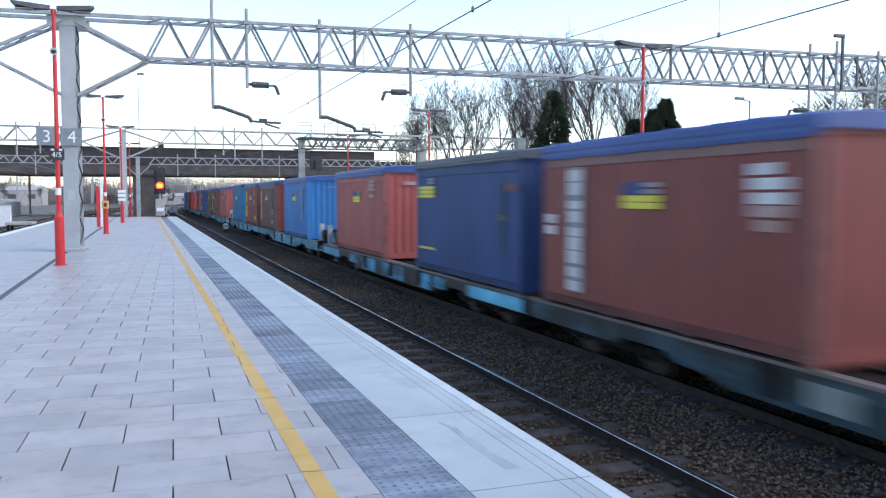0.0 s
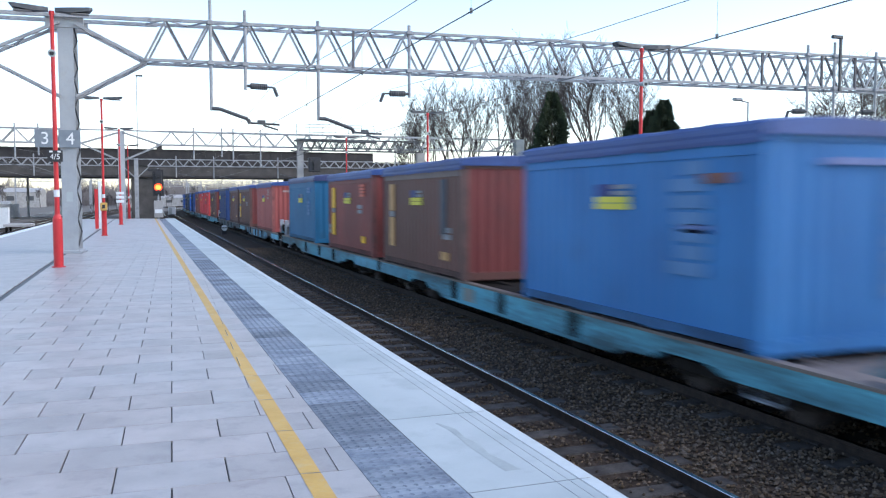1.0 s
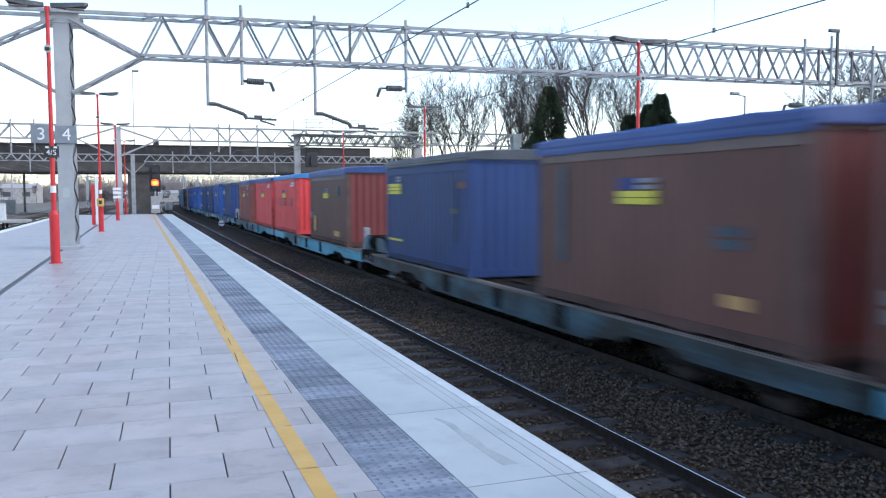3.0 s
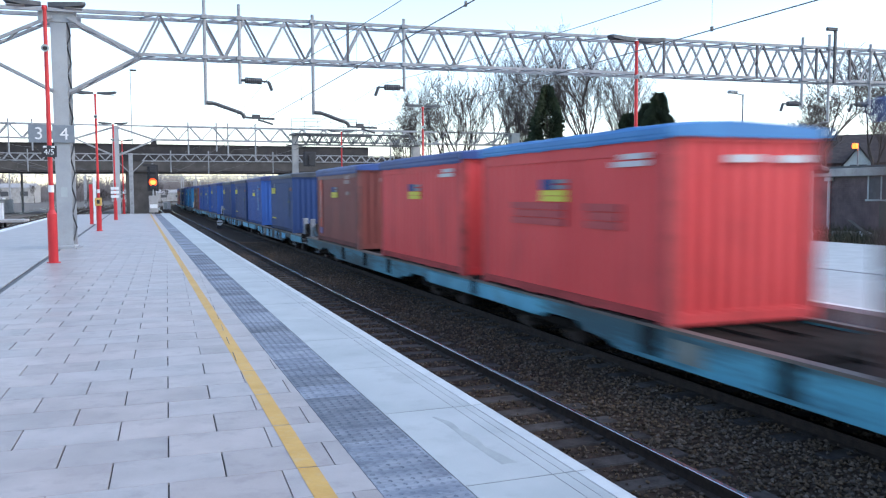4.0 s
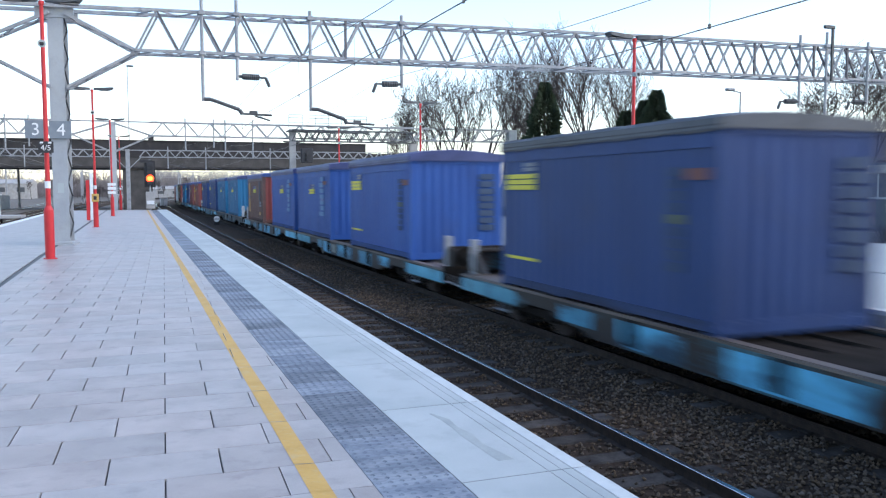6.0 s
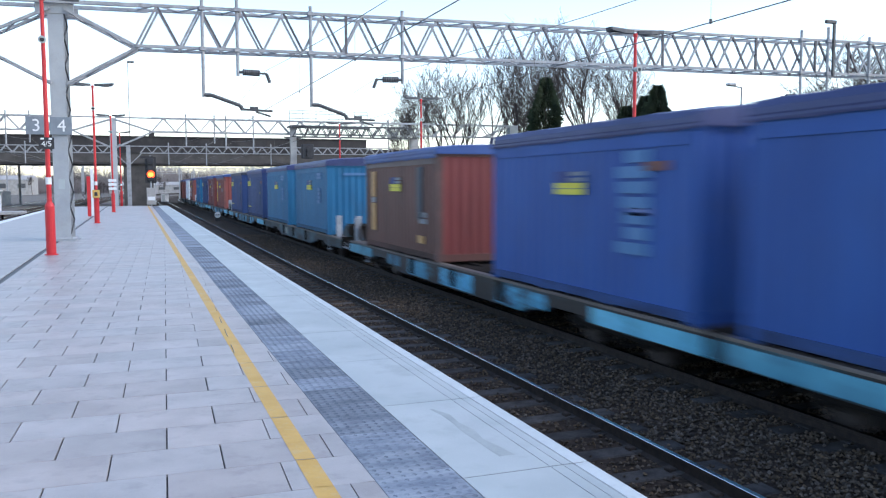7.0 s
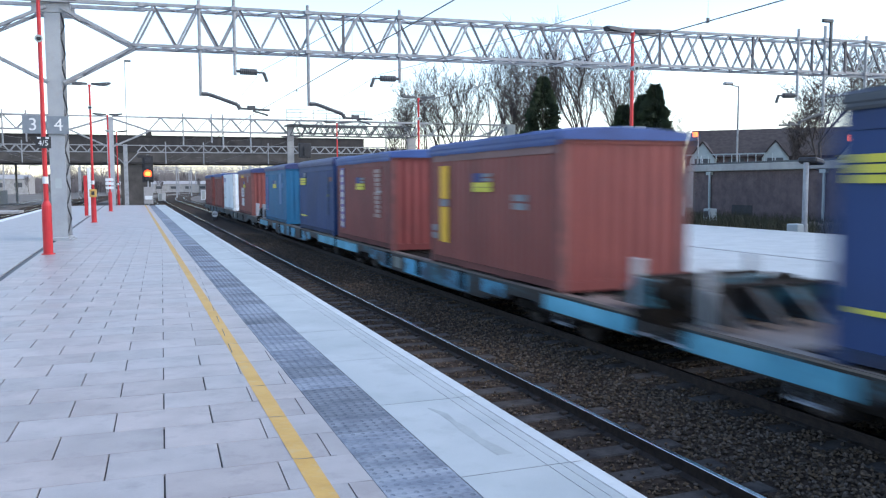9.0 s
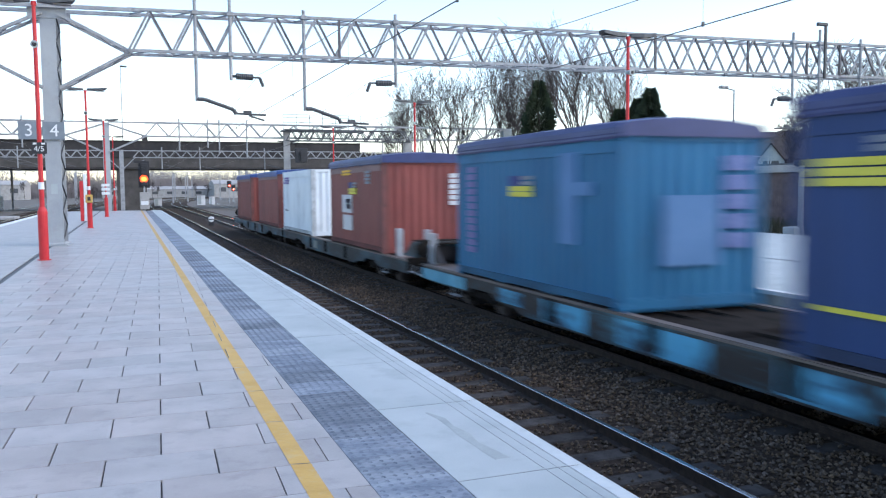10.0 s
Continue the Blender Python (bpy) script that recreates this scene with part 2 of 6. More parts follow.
part("tactile_bed", box(B(), 1.15, -14, -0.06, 1.60, END_Y, -0.012), M_JOINT, island)
part("coping_bed", box(B(), 1.60, -14, -0.06, EDGE - 0.03, END_Y, -0.0025), M_JOINT, island)


# ---- the train ----
SPEED = 26.8
BOX_X = (-1.22, 1.22)
PAINT = {
    "brown": ((0.165, 0.040, 0.035), (0.235, 0.062, 0.052)),
    "darkbrown": ((0.088, 0.038, 0.031), (0.130, 0.056, 0.047)),
    "maroon": ((0.140, 0.030, 0.029), (0.205, 0.045, 0.042)),
    "salmon": ((0.285, 0.062, 0.057), (0.370, 0.092, 0.080)),
    "red": ((0.600, 0.045, 0.050), (0.720, 0.075, 0.078)),
    "darkblue": ((0.010, 0.035, 0.122), (0.018, 0.054, 0.176)),
    "blue": ((0.018, 0.125, 0.335), (0.030, 0.172, 0.425)),
    "royal": ((0.014, 0.062, 0.250), (0.022, 0.092, 0.335)),
    "teal": ((0.008, 0.104, 0.225), (0.015, 0.150, 0.300)),
    "white": ((0.690, 0.759, 0.805), (0.828, 0.885, 0.920)),
}
M_PAINT = {k: surface("container_" + k, a, b, 0.9, 0.58, spec=0.36, bump=0.06, fine=55, vary=0.08, stain=tuple(0.45 * q + 0.02 for q in a), stain_amount=0.45, stretch=(1, 1, 0.4)) for k, (a, b) in PAINT.items()}
M_TARP = {
    "royal": surface("blue_tarpaulin", (0.020, 0.048, 0.17), (0.034, 0.085, 0.27), 1.2, 0.5, bump=0.2, fine=14, stretch=(1, 0.4, 1)),
    "grey": surface("grey_tarpaulin", (0.030, 0.037, 0.050), (0.066, 0.077, 0.098), 2.0, 0.5, bump=0.3, fine=14, stretch=(1, 0.4, 1)),
    "navy": surface("navy_tarpaulin", (0.022, 0.034, 0.11), (0.045, 0.06, 0.17), 2.0, 0.5, bump=0.3, fine=14, stretch=(1, 0.4, 1)),
    "light": surface("light_blue_tarpaulin", (0.03, 0.17, 0.42), (0.05, 0.24, 0.52), 2.0, 0.5, bump=0.3, fine=14, stretch=(1, 0.4, 1)),
}
CARS = []   # things of the train and their place along it at t = 0

LOAD = [  # unit by unit, from the head: paint, tarpaulin, marks
    [("brown", "royal", ""), ("brown", "royal", "W"), ("darkblue", "grey", "D"), ("salmon", "royal", "S")],
    [("blue", "royal", "B"), ("darkbrown", "royal", "A"), ("maroon", "royal", "y"), ("teal", "navy", "T")],
    [("salmon", "royal", "S"), ("darkbrown", "royal", "Y"), ("darkbrown", "royal", "o"), ("darkblue", "grey", "D")],
    [("darkbrown", "royal", "q"), ("red", "light", "R"), ("red", "royal", "r"), ("brown", "royal", "O")],
    [("darkblue", "grey", "D"), ("royal", "navy", "B"), ("darkblue", "grey", "D"), ("darkblue", "grey", "D")],
    [("royal", "navy", "D"), ("royal", "navy", "B"), ("royal", "navy", "B"), ("darkbrown", "royal", "A")],
    [("teal", "navy", "T"), ("teal", "navy", "T"), ("darkblue", "navy", "D"), ("darkblue", "grey", "D")],
    [("brown", "royal", "Y"), ("maroon", "royal", "V"), ("darkblue", "navy", "D"), ("teal", "navy", "P")],
    [("brown", "navy", "L"), ("white", "", "M"), ("brown", "royal", ""), ("brown", "royal", "")],
]
UNIT0, UNIT_PITCH = 33.95 - 36.46, 36.46
STANDS = [  # where each container's near end stands at t = 0
    (-2.5, 6.46, 13.37, 22.38), (33.96, 42.99, 50.30, 58.9), (70.39, 80.0, 86.87, 96.03), (106.77, 116.0, 123.18, 131.89), (143.29, 152.9, 159.81, 168.58),
    (180.0, 188.92, 195.82, 205.0), (216.34, 224.4, 232.26, 241.29), (252.76, 261.89, 268.5, 277.71), (289.17, 298.33, 305.7, 314.6),
]
CZ = -0.10
CL, CH = 6.06, 2.42
FOOT = -0.07   # the corner castings reach below the side walls


PAINT_WORDS = {"brown": "rust brown", "darkbrown": "dirty dark brown", "maroon": "maroon", "salmon": "faded salmon red", "red": "bright red", "darkblue": "dark navy blue",
               "blue": "bright mid blue", "royal": "royal blue", "teal": "teal blue", "white": "pale grey-white"}
TARP_WORDS = {"royal": "blue", "grey": "grey", "navy": "navy", "light": "light blue", "": "no"}
MARK_WORDS = {"W": ", white lettering bars", "Y": ", yellow panel", "y": ", yellow and orange panels", "A": ", tan panel", "V": ", violet lettering bars", "D": ", yellow stripes", "O": ", orange strip", "L": ", white posters", "R": ", white bars",
              "P": ", pale patches", "M": ", violet bars"}
M_TOPRAIL = {k: surface("worn_rail_" + k, tuple(0.55 * q + 0.07 for q in a), tuple(0.6 * q + 0.09 for q in b), 1.5, 0.6, bump=0.05, fine=40, vary=0.08, stain=tuple(0.5 * q + 0.03 for q in a), stain_amount=0.5, stretch=(1, 0.3, 1)) if "b" in k and "blue" not in k else M_PAINT[k] for k, (a, b) in PAINT.items()}
M_RAILGRIME = {k: surface("grimy_rail_" + k, tuple(0.35 * q + 0.022 for q in a), tuple(0.65 * q + 0.030 for q in b), 2, 0.8, bump=0.2, fine=20, spec=0.2, stain=(0.035, 0.025, 0.022), stain_amount=0.6, stretch=(1, 0.3, 1)) for k, (a, b) in PAINT.items()}
M_POST = {k: surface("worn_post_" + k, tuple(0.5 * q + 0.028 for q in a), tuple(0.8 * q + 0.026 for q in b), 3, 0.7, bump=0.1, stain=(0.06, 0.04, 0.034), stain_amount=0.6) if "blue" not in k and k not in ("royal", "teal") else M_PAINT[k] for k, (a, b) in PAINT.items()}
M_UNDER = surface("container_underside", (0.02, 0.018, 0.016), (0.05, 0.042, 0.036), 3, 0.9)
INK = {
    "white": surface("white_lettering", (0.50, 0.50, 0.52), (0.62, 0.62, 0.63), 5, 0.6, bump=0),
    "grey": surface("faded_grey_lettering", (0.17, 0.19, 0.22), (0.26, 0.28, 0.31), 5, 0.6, bump=0),
    "yellow": surface("yellow_marking", (0.55, 0.50, 0.05), (0.68, 0.62, 0.09), 5, 0.6, bump=0),
    "amber": surface("amber_panel", (0.72, 0.41, 0.02), (0.82, 0.48, 0.035), 5, 0.6, bump=0),
    "tan": surface("tan_panel", (0.42, 0.24, 0.09), (0.52, 0.31, 0.13), 5, 0.6, bump=0),
    "blue": surface("blue_marking", (0.02, 0.035, 0.15), (0.03, 0.05, 0.20), 5, 0.6, bump=0),
    "rust": surface("rusty_marking", (0.14, 0.06, 0.055), (0.20, 0.085, 0.07), 5, 0.6, bump=0),
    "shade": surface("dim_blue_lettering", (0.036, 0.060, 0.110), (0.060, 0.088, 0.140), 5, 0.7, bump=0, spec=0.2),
    "olive": surface("dim_olive_lettering", (0.090, 0.110, 0.065), (0.150, 0.170, 0.085), 5, 0.7, bump=0, spec=0.2),
    "ghost": surface("faded_grey_red_lettering", (0.36, 0.050, 0.060), (0.46, 0.070, 0.075), 3, 0.6, bump=0),
    "orange": surface("orange_marking", (0.50, 0.095, 0.06), (0.60, 0.13, 0.085), 5, 0.6, bump=0),
    "dull": surface("dull_olive_marking", (0.036, 0.052, 0.085), (0.064, 0.082, 0.105), 5, 0.6, bump=0),
    "worn": surface("worn_blue_lettering", (0.075, 0.12, 0.29), (0.13, 0.18, 0.37), 12, 0.6, bump=0, ramp_range=(0.4, 0.6)),
    "faded": surface("worn_pinkish_lettering", (0.27, 0.18, 0.17), (0.40, 0.29, 0.27), 9, 0.6, bump=0),
    "violet": surface("violet_marking", (0.16, 0.13, 0.30), (0.22, 0.18, 0.38), 5, 0.6, bump=0),
    "pale": surface("pale_blue_patch", (0.060, 0.165, 0.34), (0.090, 0.205, 0.40), 2, 0.6, bump=0),
}
MADE = {}


def corrugated(length, z0, z1, pitch, depth, n0=0.3):
    """A ribbed steel sheet that runs along x from 0 to length, facing -y."""
    bm = B()
    xs = []
    k = max(1, round(length / pitch))
    p = length / k
    for i in range(k):
        o = i * p
        xs += [(o, 0), (o + p * n0, 0), (o + p * 0.5, depth), (o + p * (0.5 + n0), depth)]
    xs.append((length, 0))
    low = [bm.verts.new((x, d, z0)) for x, d in xs]
    top = [bm.verts.new((x, d, z1)) for x, d in xs]
    for i in range(len(xs) - 1):
        bm.faces.new((low[i], low[i + 1], top[i + 1], top[i]))
    back0 = [bm.verts.new((x, depth + 0.02, z)) for x in (0, length) for z in (z0, z1)]
    bm.faces.new((back0[0], back0[1], back0[3], back0[2]))
    return bm


def shared(key, build, material, name):
    if key not in MADE:
        MADE[key] = mesh_of(name, build(), material)
    return MADE[key]


def tarp_mesh(drop, rise=1.0):
    bm = B()
    half = [(-1.244, CH - drop), (-1.250, CH - drop * 0.6), (-1.247, CH - drop * 0.25), (-1.252, CH), (-1.247, CH + 0.07), (-1.205, CH + 0.115 * rise), (-0.7, CH + 0.16 * rise)]
    prof = half + [(0, CH + 0.185 * rise)] + [(-x, z) for x, z in reversed(half)]
    rings = []
    for i in range(25):
        y = -0.035 + (CL + 0.07) * i / 24
        lift = 0.012 * math.sin(i * 2.1) + 0.008 * math.sin(i * 5.3)
        ends = 0.03 if i in (0, 24) else 0.0
        ring = [bm.verts.new((x, y, z + (lift - ends if 4 < j < 10 else 0.7 * lift if j in (0, 14) else 0))) for j, (x, z) in enumerate(prof)]
        if rings:
            for j in range(len(prof) - 1):
                bm.faces.new((rings[-1][j], ring[j], ring[j + 1], rings[-1][j + 1]))
        rings.append(ring)
    # the end flaps reach just below the roof line
    for ring, y in ((rings[0], -0.035), (rings[-1], CL + 0.035)):
        low = [bm.verts.new((prof[j][0], y, CH - 0.05)) for j in range(3, 12)]
        for j in range(3, 11):
            bm.faces.new((ring[j], ring[j + 1], low[j - 2], low[j - 3]))
    bmesh.ops.recalc_face_normals(bm, faces=bm.faces)
    return bm


def mark(c, name, ink, y0, y1, z0, z1, side=0):
    """A painted panel: on the long side (y0..y1), or with side=1 on the near end (x0..x1)."""
    bm = B()
    if side == 0:
        box(bm, -1.232, y0, z0, -1.212, y1, z1)
    else:
        box(bm, y0, -0.012, z0, y1, 0.006, z1)
    return part(name, bm, INK[ink], c)


def bars(c, ink, y0, y1, z0, z1, n, side=0, ragged=0.0):
    step = (z1 - z0) / n
    for i in range(n):
        cut = ragged * (y1 - y0) * ((i * 7919) % 5) / 5
        mark(c, "marking_bar", ink, y0, y1 - cut, z0 + step * (i + 0.12), z0 + step * (i + 0.88), side)


def logo(c, y0=2.7, z0=1.52, w=0.86):
    mark(c, "logo_square", "blue", y0 + w * 0.5, y0 + w, z0 + 0.19, z0 + 0.36)
    for i in range(2):
        mark(c, "marking_bar", "grey", y0, y0 + w * 0.47, z0 + 0.2 + 0.09 * i, z0 + 0.26 + 0.09 * i)
    for i in range(2):
        mark(c, "stripe", "yellow", y0, y0 + w, z0 + 0.095 * i, z0 + 0.085 + 0.095 * i)


def markings(c, kind):
    if kind != "D" and kind != "M" and kind:
        logo(c)
    if kind == "W":
        mark(c, "lettering_panel", "grey", 4.72, 5.16, 0.20, 2.14)
        for i, h in enumerate((0.15, 0.15, 0.2, 0.24, 0.13, 0.17, 0.12, 0.24, 0.17)):
            z = 0.22 + 0.213 * i
            mark(c, "letter_bar", "white", 4.76 + 0.02 * (i % 2), 5.12, z, z + min(h, 0.19)).location.x -= 0.004
        for z, y0, y1, ink in ((1.92, 0.60, 0.98, "white"), (1.76, 0.42, 0.98, "white"), (1.60, 0.42, 0.96, "white"), (1.46, 0.40, 0.98, "faded"), (1.30, 0.52, 0.86, "faded")):
            mark(c, "marking_bar", ink, y0, y1, z, z + 0.125)
        bars(c, "white", 5.62, 5.9, 1.05, 1.42, 2)
    elif kind in ("Y", "y"):
        if kind == "y":
            for i in range(4):
                mark(c, "marking_bar", "orange", 0.85, 1.45, 1.74 + 0.1 * i, 1.81 + 0.1 * i)
            mark(c, "square", "amber", 0.80, 1.25, 0.32, 0.52)
        mark(c, "upright_panel", "amber", 4.95, 5.40, 0.42, 1.18)
        mark(c, "upright_panel", "grey", 4.95, 5.40, 1.2, 1.34)
        mark(c, "upright_panel", "amber", 4.95, 5.40, 1.36, 2.06)
        bars(c, "grey", 5.6, 5.9, 0.45, 0.8, 2)
        bars(c, "grey", 1.2, 1.7, 1.2, 1.5, 2)
    elif kind == "A":
        mark(c, "upright_panel", "tan", 5.0, 5.40, 0.42, 1.18)
        mark(c, "upright_panel", "grey", 5.0, 5.40, 1.2, 1.34)
        mark(c, "upright_panel", "tan", 5.0, 5.40, 1.36, 2.06)
        mark(c, "upright_panel", "dull", 1.0, 1.35, 0.85, 2.1)
        bars(c, "grey", 0.7, 1.2, 0.75, 1.05, 2)
        mark(c, "marking_bar", "tan", 0.85, 1.3, 0.30, 0.48)
        mark(c, "marking_bar", "dull", 0.75, 0.98, 1.0, 2.2, 1)
    elif kind == "V":
        mark(c, "lettering_panel", "violet", 5.12, 5.52, 0.30, 2.20)
        for i in range(8):
            mark(c, "letter_bar", "white", 5.16, 5.48, 0.34 + 0.235 * i, 0.34 + 0.235 * i + 0.15).location.x -= 0.004
        bars(c, "faded", 1.0, 1.6, 0.75, 2.1, 11, ragged=0.3)
        mark(c, "marking_bar", "white", 0.95, 1.25, 1.44, 1.50)
        bars(c, "faded", 0.55, 0.98, 0.8, 2.1, 9, 1)
    elif kind == "D":
        for i in range(3):
            mark(c, "stripe", "yellow", 4.72, 5.80, 1.665 + 0.095 * i, 1.742 + 0.095 * i)
        bars(c, "grey", 4.72, 5.1, 1.97, 2.13, 2)
        mark(c, "stripe", "yellow", 4.65, 5.75, 0.45, 0.50)
        bars(c, "shade", 0.72, 0.98, 0.62, 1.96, 9, ragged=0.25)
        mark(c, "marking_bar", "olive", 0.70, 0.98, 1.24, 1.35).location.x -= 0.004
        mark(c, "marking_bar", "rust", 0.24, 0.62, 1.78, 1.92)
        bars(c, "shade", 0.60, 1.0, 0.62, 2.08, 8, 1)
    elif kind == "S":
        bars(c, "faded", 1.0, 1.7, 1.85, 2.2, 3, ragged=0.2)
        bars(c, "faded", 1.1, 1.6, 1.65, 1.78, 1)
        mark(c, "marking_bar", "faded", -0.65, 0.95, 2.02, 2.12, 1)
    elif kind == "B":
        bars(c, "pale", 1.0, 1.75, 0.7, 2.15, 7, ragged=0.35)
        mark(c, "marking_bar", "worn", 0.95, 1.5, 1.25, 1.36)
        mark(c, "marking_bar", "rust", 0.6, 1.1, 1.85, 1.97)
        bars(c, "pale", 0.55, 0.85, 0.5, 2.05, 8, 1)
        mark(c, "marking_bar", "worn", -0.45, 0.9, 2.05, 2.13, 1)
    elif kind in ("R", "r"):
        bars(c, "white", 0.5, 1.35, 2.0, 2.2, 2, ragged=0.3)
        if kind == "R":
            for y0, y1 in ((1.15, 2.1), (2.75, 4.7)):
                for i in range(3):
                    mark(c, "ghost_lettering", "ghost", y0, y1 - 0.1 * (i % 2), 1.13 + 0.13 * i, 1.24 + 0.13 * i)
        mark(c, "marking_bar", "white", -0.35, 0.2, 2.05, 2.15, 1)
        mark(c, "marking_bar", "white", 0.45, 1.0, 2.05, 2.15, 1)
    elif kind == "T":
        bars(c, "pale", 0.9, 1.7, 1.9, 2.15, 2)
        bars(c, "pale", 1.1, 1.55, 1.0, 1.6, 4, ragged=0.3)
        mark(c, "marking_bar", "pale", -0.6, 0.95, 2.03, 2.12, 1)
    elif kind == "O":
        mark(c, "upright_panel", "orange", 5.15, 5.5, 0.45, 2.15)
        for i in range(17):
            mark(c, "letter_bar", "faded", 5.2, 5.47, 0.78 + 0.058 * i, 0.812 + 0.058 * i).location.x -= 0.004
        mark(c, "square", "violet", 5.15, 5.5, 0.22, 0.42)
        bars(c, "faded", 1.0, 1.7, 1.95, 2.25, 2, ragged=0.2)
        mark(c, "marking_bar", "faded", 1.05, 1.5, 1.6, 1.72)
        mark(c, "marking_bar", "faded", -0.5, 1.0, 2.02, 2.13, 1)
    elif kind == "o":
        mark(c, "upright_panel", "dull", 5.1, 5.35, 0.6, 2.1)
        mark(c, "marking_bar", "tan", 0.9, 1.3, 0.35, 0.5)
        bars(c, "dull", 1.0, 1.5, 1.0, 1.3, 2)
    elif kind == "q":
        mark(c, "upright_panel", "tan", 4.9, 5.3, 0.28, 0.85)
        mark(c, "marking_bar", "tan", 1.0, 1.8, 0.22, 0.40)
        bars(c, "dull", 1.0, 1.6, 1.6, 1.95, 3)
        bars(c, "grey", 5.65, 5.9, 0.75, 1.0, 2)
    elif kind == "P":
        bars(c, "violet", 5.15, 5.5, 0.4, 2.1, 12, ragged=0.2)
        mark(c, "patch", "pale", 1.2, 1.75, 0.8, 2.2)
        mark(c, "patch", "pale", 0.75, 1.2, 1.55, 1.75)
        mark(c, "patch", "pale", -0.55, 0.42, 0.55, 1.55, 1)
        bars(c, "worn", 0.5, 0.98, 0.75, 2.15, 5, 1)
    elif kind == "L":
        mark(c, "poster", "white", 3.2, 4.4, 0.95, 1.5)
        mark(c, "poster", "white", 3.2, 4.3, 0.42, 0.88)
        bars(c, "violet", 3.35, 3.9, 1.05, 1.4, 2)
        for i in range(2):
            mark(c, "marking_bar", "amber", 3.4, 4.4, 2.1 + 0.09 * i, 2.16 + 0.09 * i)
        bars(c, "grey", 1.2, 1.7, 1.8, 2.2, 4)
        bars(c, "white", 0.7, 0.95, 1.2, 2.1, 6, 1)
    elif kind == "M":
        bars(c, "violet", 4.6, 5.7, 1.9, 2.2, 3, ragged=0.2)
        bars(c, "grey", 4.9, 5.5, 0.75, 0.85, 1)


def container(paint, tarp, marks):
    """Origin: middle of the near end's foot; it runs to +y."""
    lid = f" with {TARP_WORDS[tarp]} tarpaulin roof" if tarp else " with ribbed walls"
    c = thing("container", f"{PAINT_WORDS[paint]} steel container{lid}{MARK_WORDS.get(marks, '')}", "container", "containers on the train")
    m = M_PAINT[paint]
    pitch = 0.30 if paint == "white" else 0.27
    side = shared(("side", paint), lambda: corrugated(CL - 0.3, 0.10, CH - 0.25, pitch, 0.03 if paint == "white" else 0.012), m, "side_wall")
    end = shared(("end", paint), lambda: corrugated(2.14, 0.10, CH - 0.1, 0.235, 0.026), M_PAINT["maroon"] if paint == "darkbrown" else m, "end_wall")
    again("side_wall", side, c, Matrix.Translation((-1.2, CL - 0.15, 0)) @ pose(0, 0, 0, 0, 0, -90))
    again("side_wall", side, c, Matrix.Translation((1.2, 0.15, 0)) @ pose(0, 0, 0, 0, 0, 90))
    again("end_wall", end, c, pose(-1.07, 0.03, 0))
    again("end_wall", end, c, pose(1.07, CL - 0.03, 0, 0, 0, 180))
    post = shared(("post", paint), lambda: box(box(box(B(), -0.075, -0.075, 0.04, 0.075, 0.075, CH - 0.11), -0.085, -0.085, FOOT, 0.085, 0.085, 0.05, 0.012), -0.085, -0.085, CH - 0.115, 0.085, 0.085, CH, 0.012), M_POST[paint], "corner_post")
    for x in (-1.135, 1.135):
        for y in (0.085, CL - 0.085):
            again("corner_post", post, c, pose(x, y, 0))
    low = shared(("low", paint), lambda: box(box(box(box(B(), -0.06, 0.17, FOOT + 0.05, 0.06, CL - 0.17, 0.085), -0.068, 0.17, 0.083, 0.068, CL - 0.17, 0.103), -0.064, 1.9, FOOT + 0.03, 0.064, 2.25, 0.06), -0.064, 3.8, FOOT + 0.03, 0.064, 4.15, 0.06), M_RAILGRIME[paint], "bottom_rail")
    high = shared(("high", paint), lambda: box(B(), -0.055, 0.16, CH - 0.262, 0.055, CL - 0.16, CH - 0.005), M_TOPRAIL[paint], "top_rail")
    for x in (-1.16, 1.16):
        again("bottom_rail", low, c, pose(x, 0, 0))
        again("top_rail", high, c, pose(x, 0, 0))
    sill = shared(("sill", paint), lambda: box(B(), -1.05, -0.05, FOOT + 0.012, 1.05, 0.05, 0.10), m, "end_sill")
    header = shared(("header", paint), lambda: box(B(), -1.05, -0.05, CH - 0.11, 1.05, 0.05, CH - 0.004), m, "end_header")
    for y in (0.065, CL - 0.065):
        again("end_sill", sill, c, pose(0, y, 0))
        again("end_header", header, c, pose(0, y, 0))
    again("floor", shared("floor", lambda: box(B(), -1.08, 0.14, FOOT + 0.03, 1.08, CL - 0.14, 0.08), M_UNDER, "floor"), c, pose(0, 0, 0))
    again("inner_roof", shared("roof", lambda: box(B(), -1.1, 0.13, CH - 0.06, 1.1, CL - 0.13, CH - 0.02), M_UNDER, "inner_roof"), c, pose(0, 0, 0))
    if tarp:
        drop = 0.135 if tarp == "royal" else 0.08
        again("tarpaulin", shared(("tarp", tarp), lambda: tarp_mesh(drop, 1.35 if tarp == "navy" else 1.0), M_TARP[tarp], "tarpaulin"), c, pose(0, 0, 0))
    markings(c, marks)
    return c


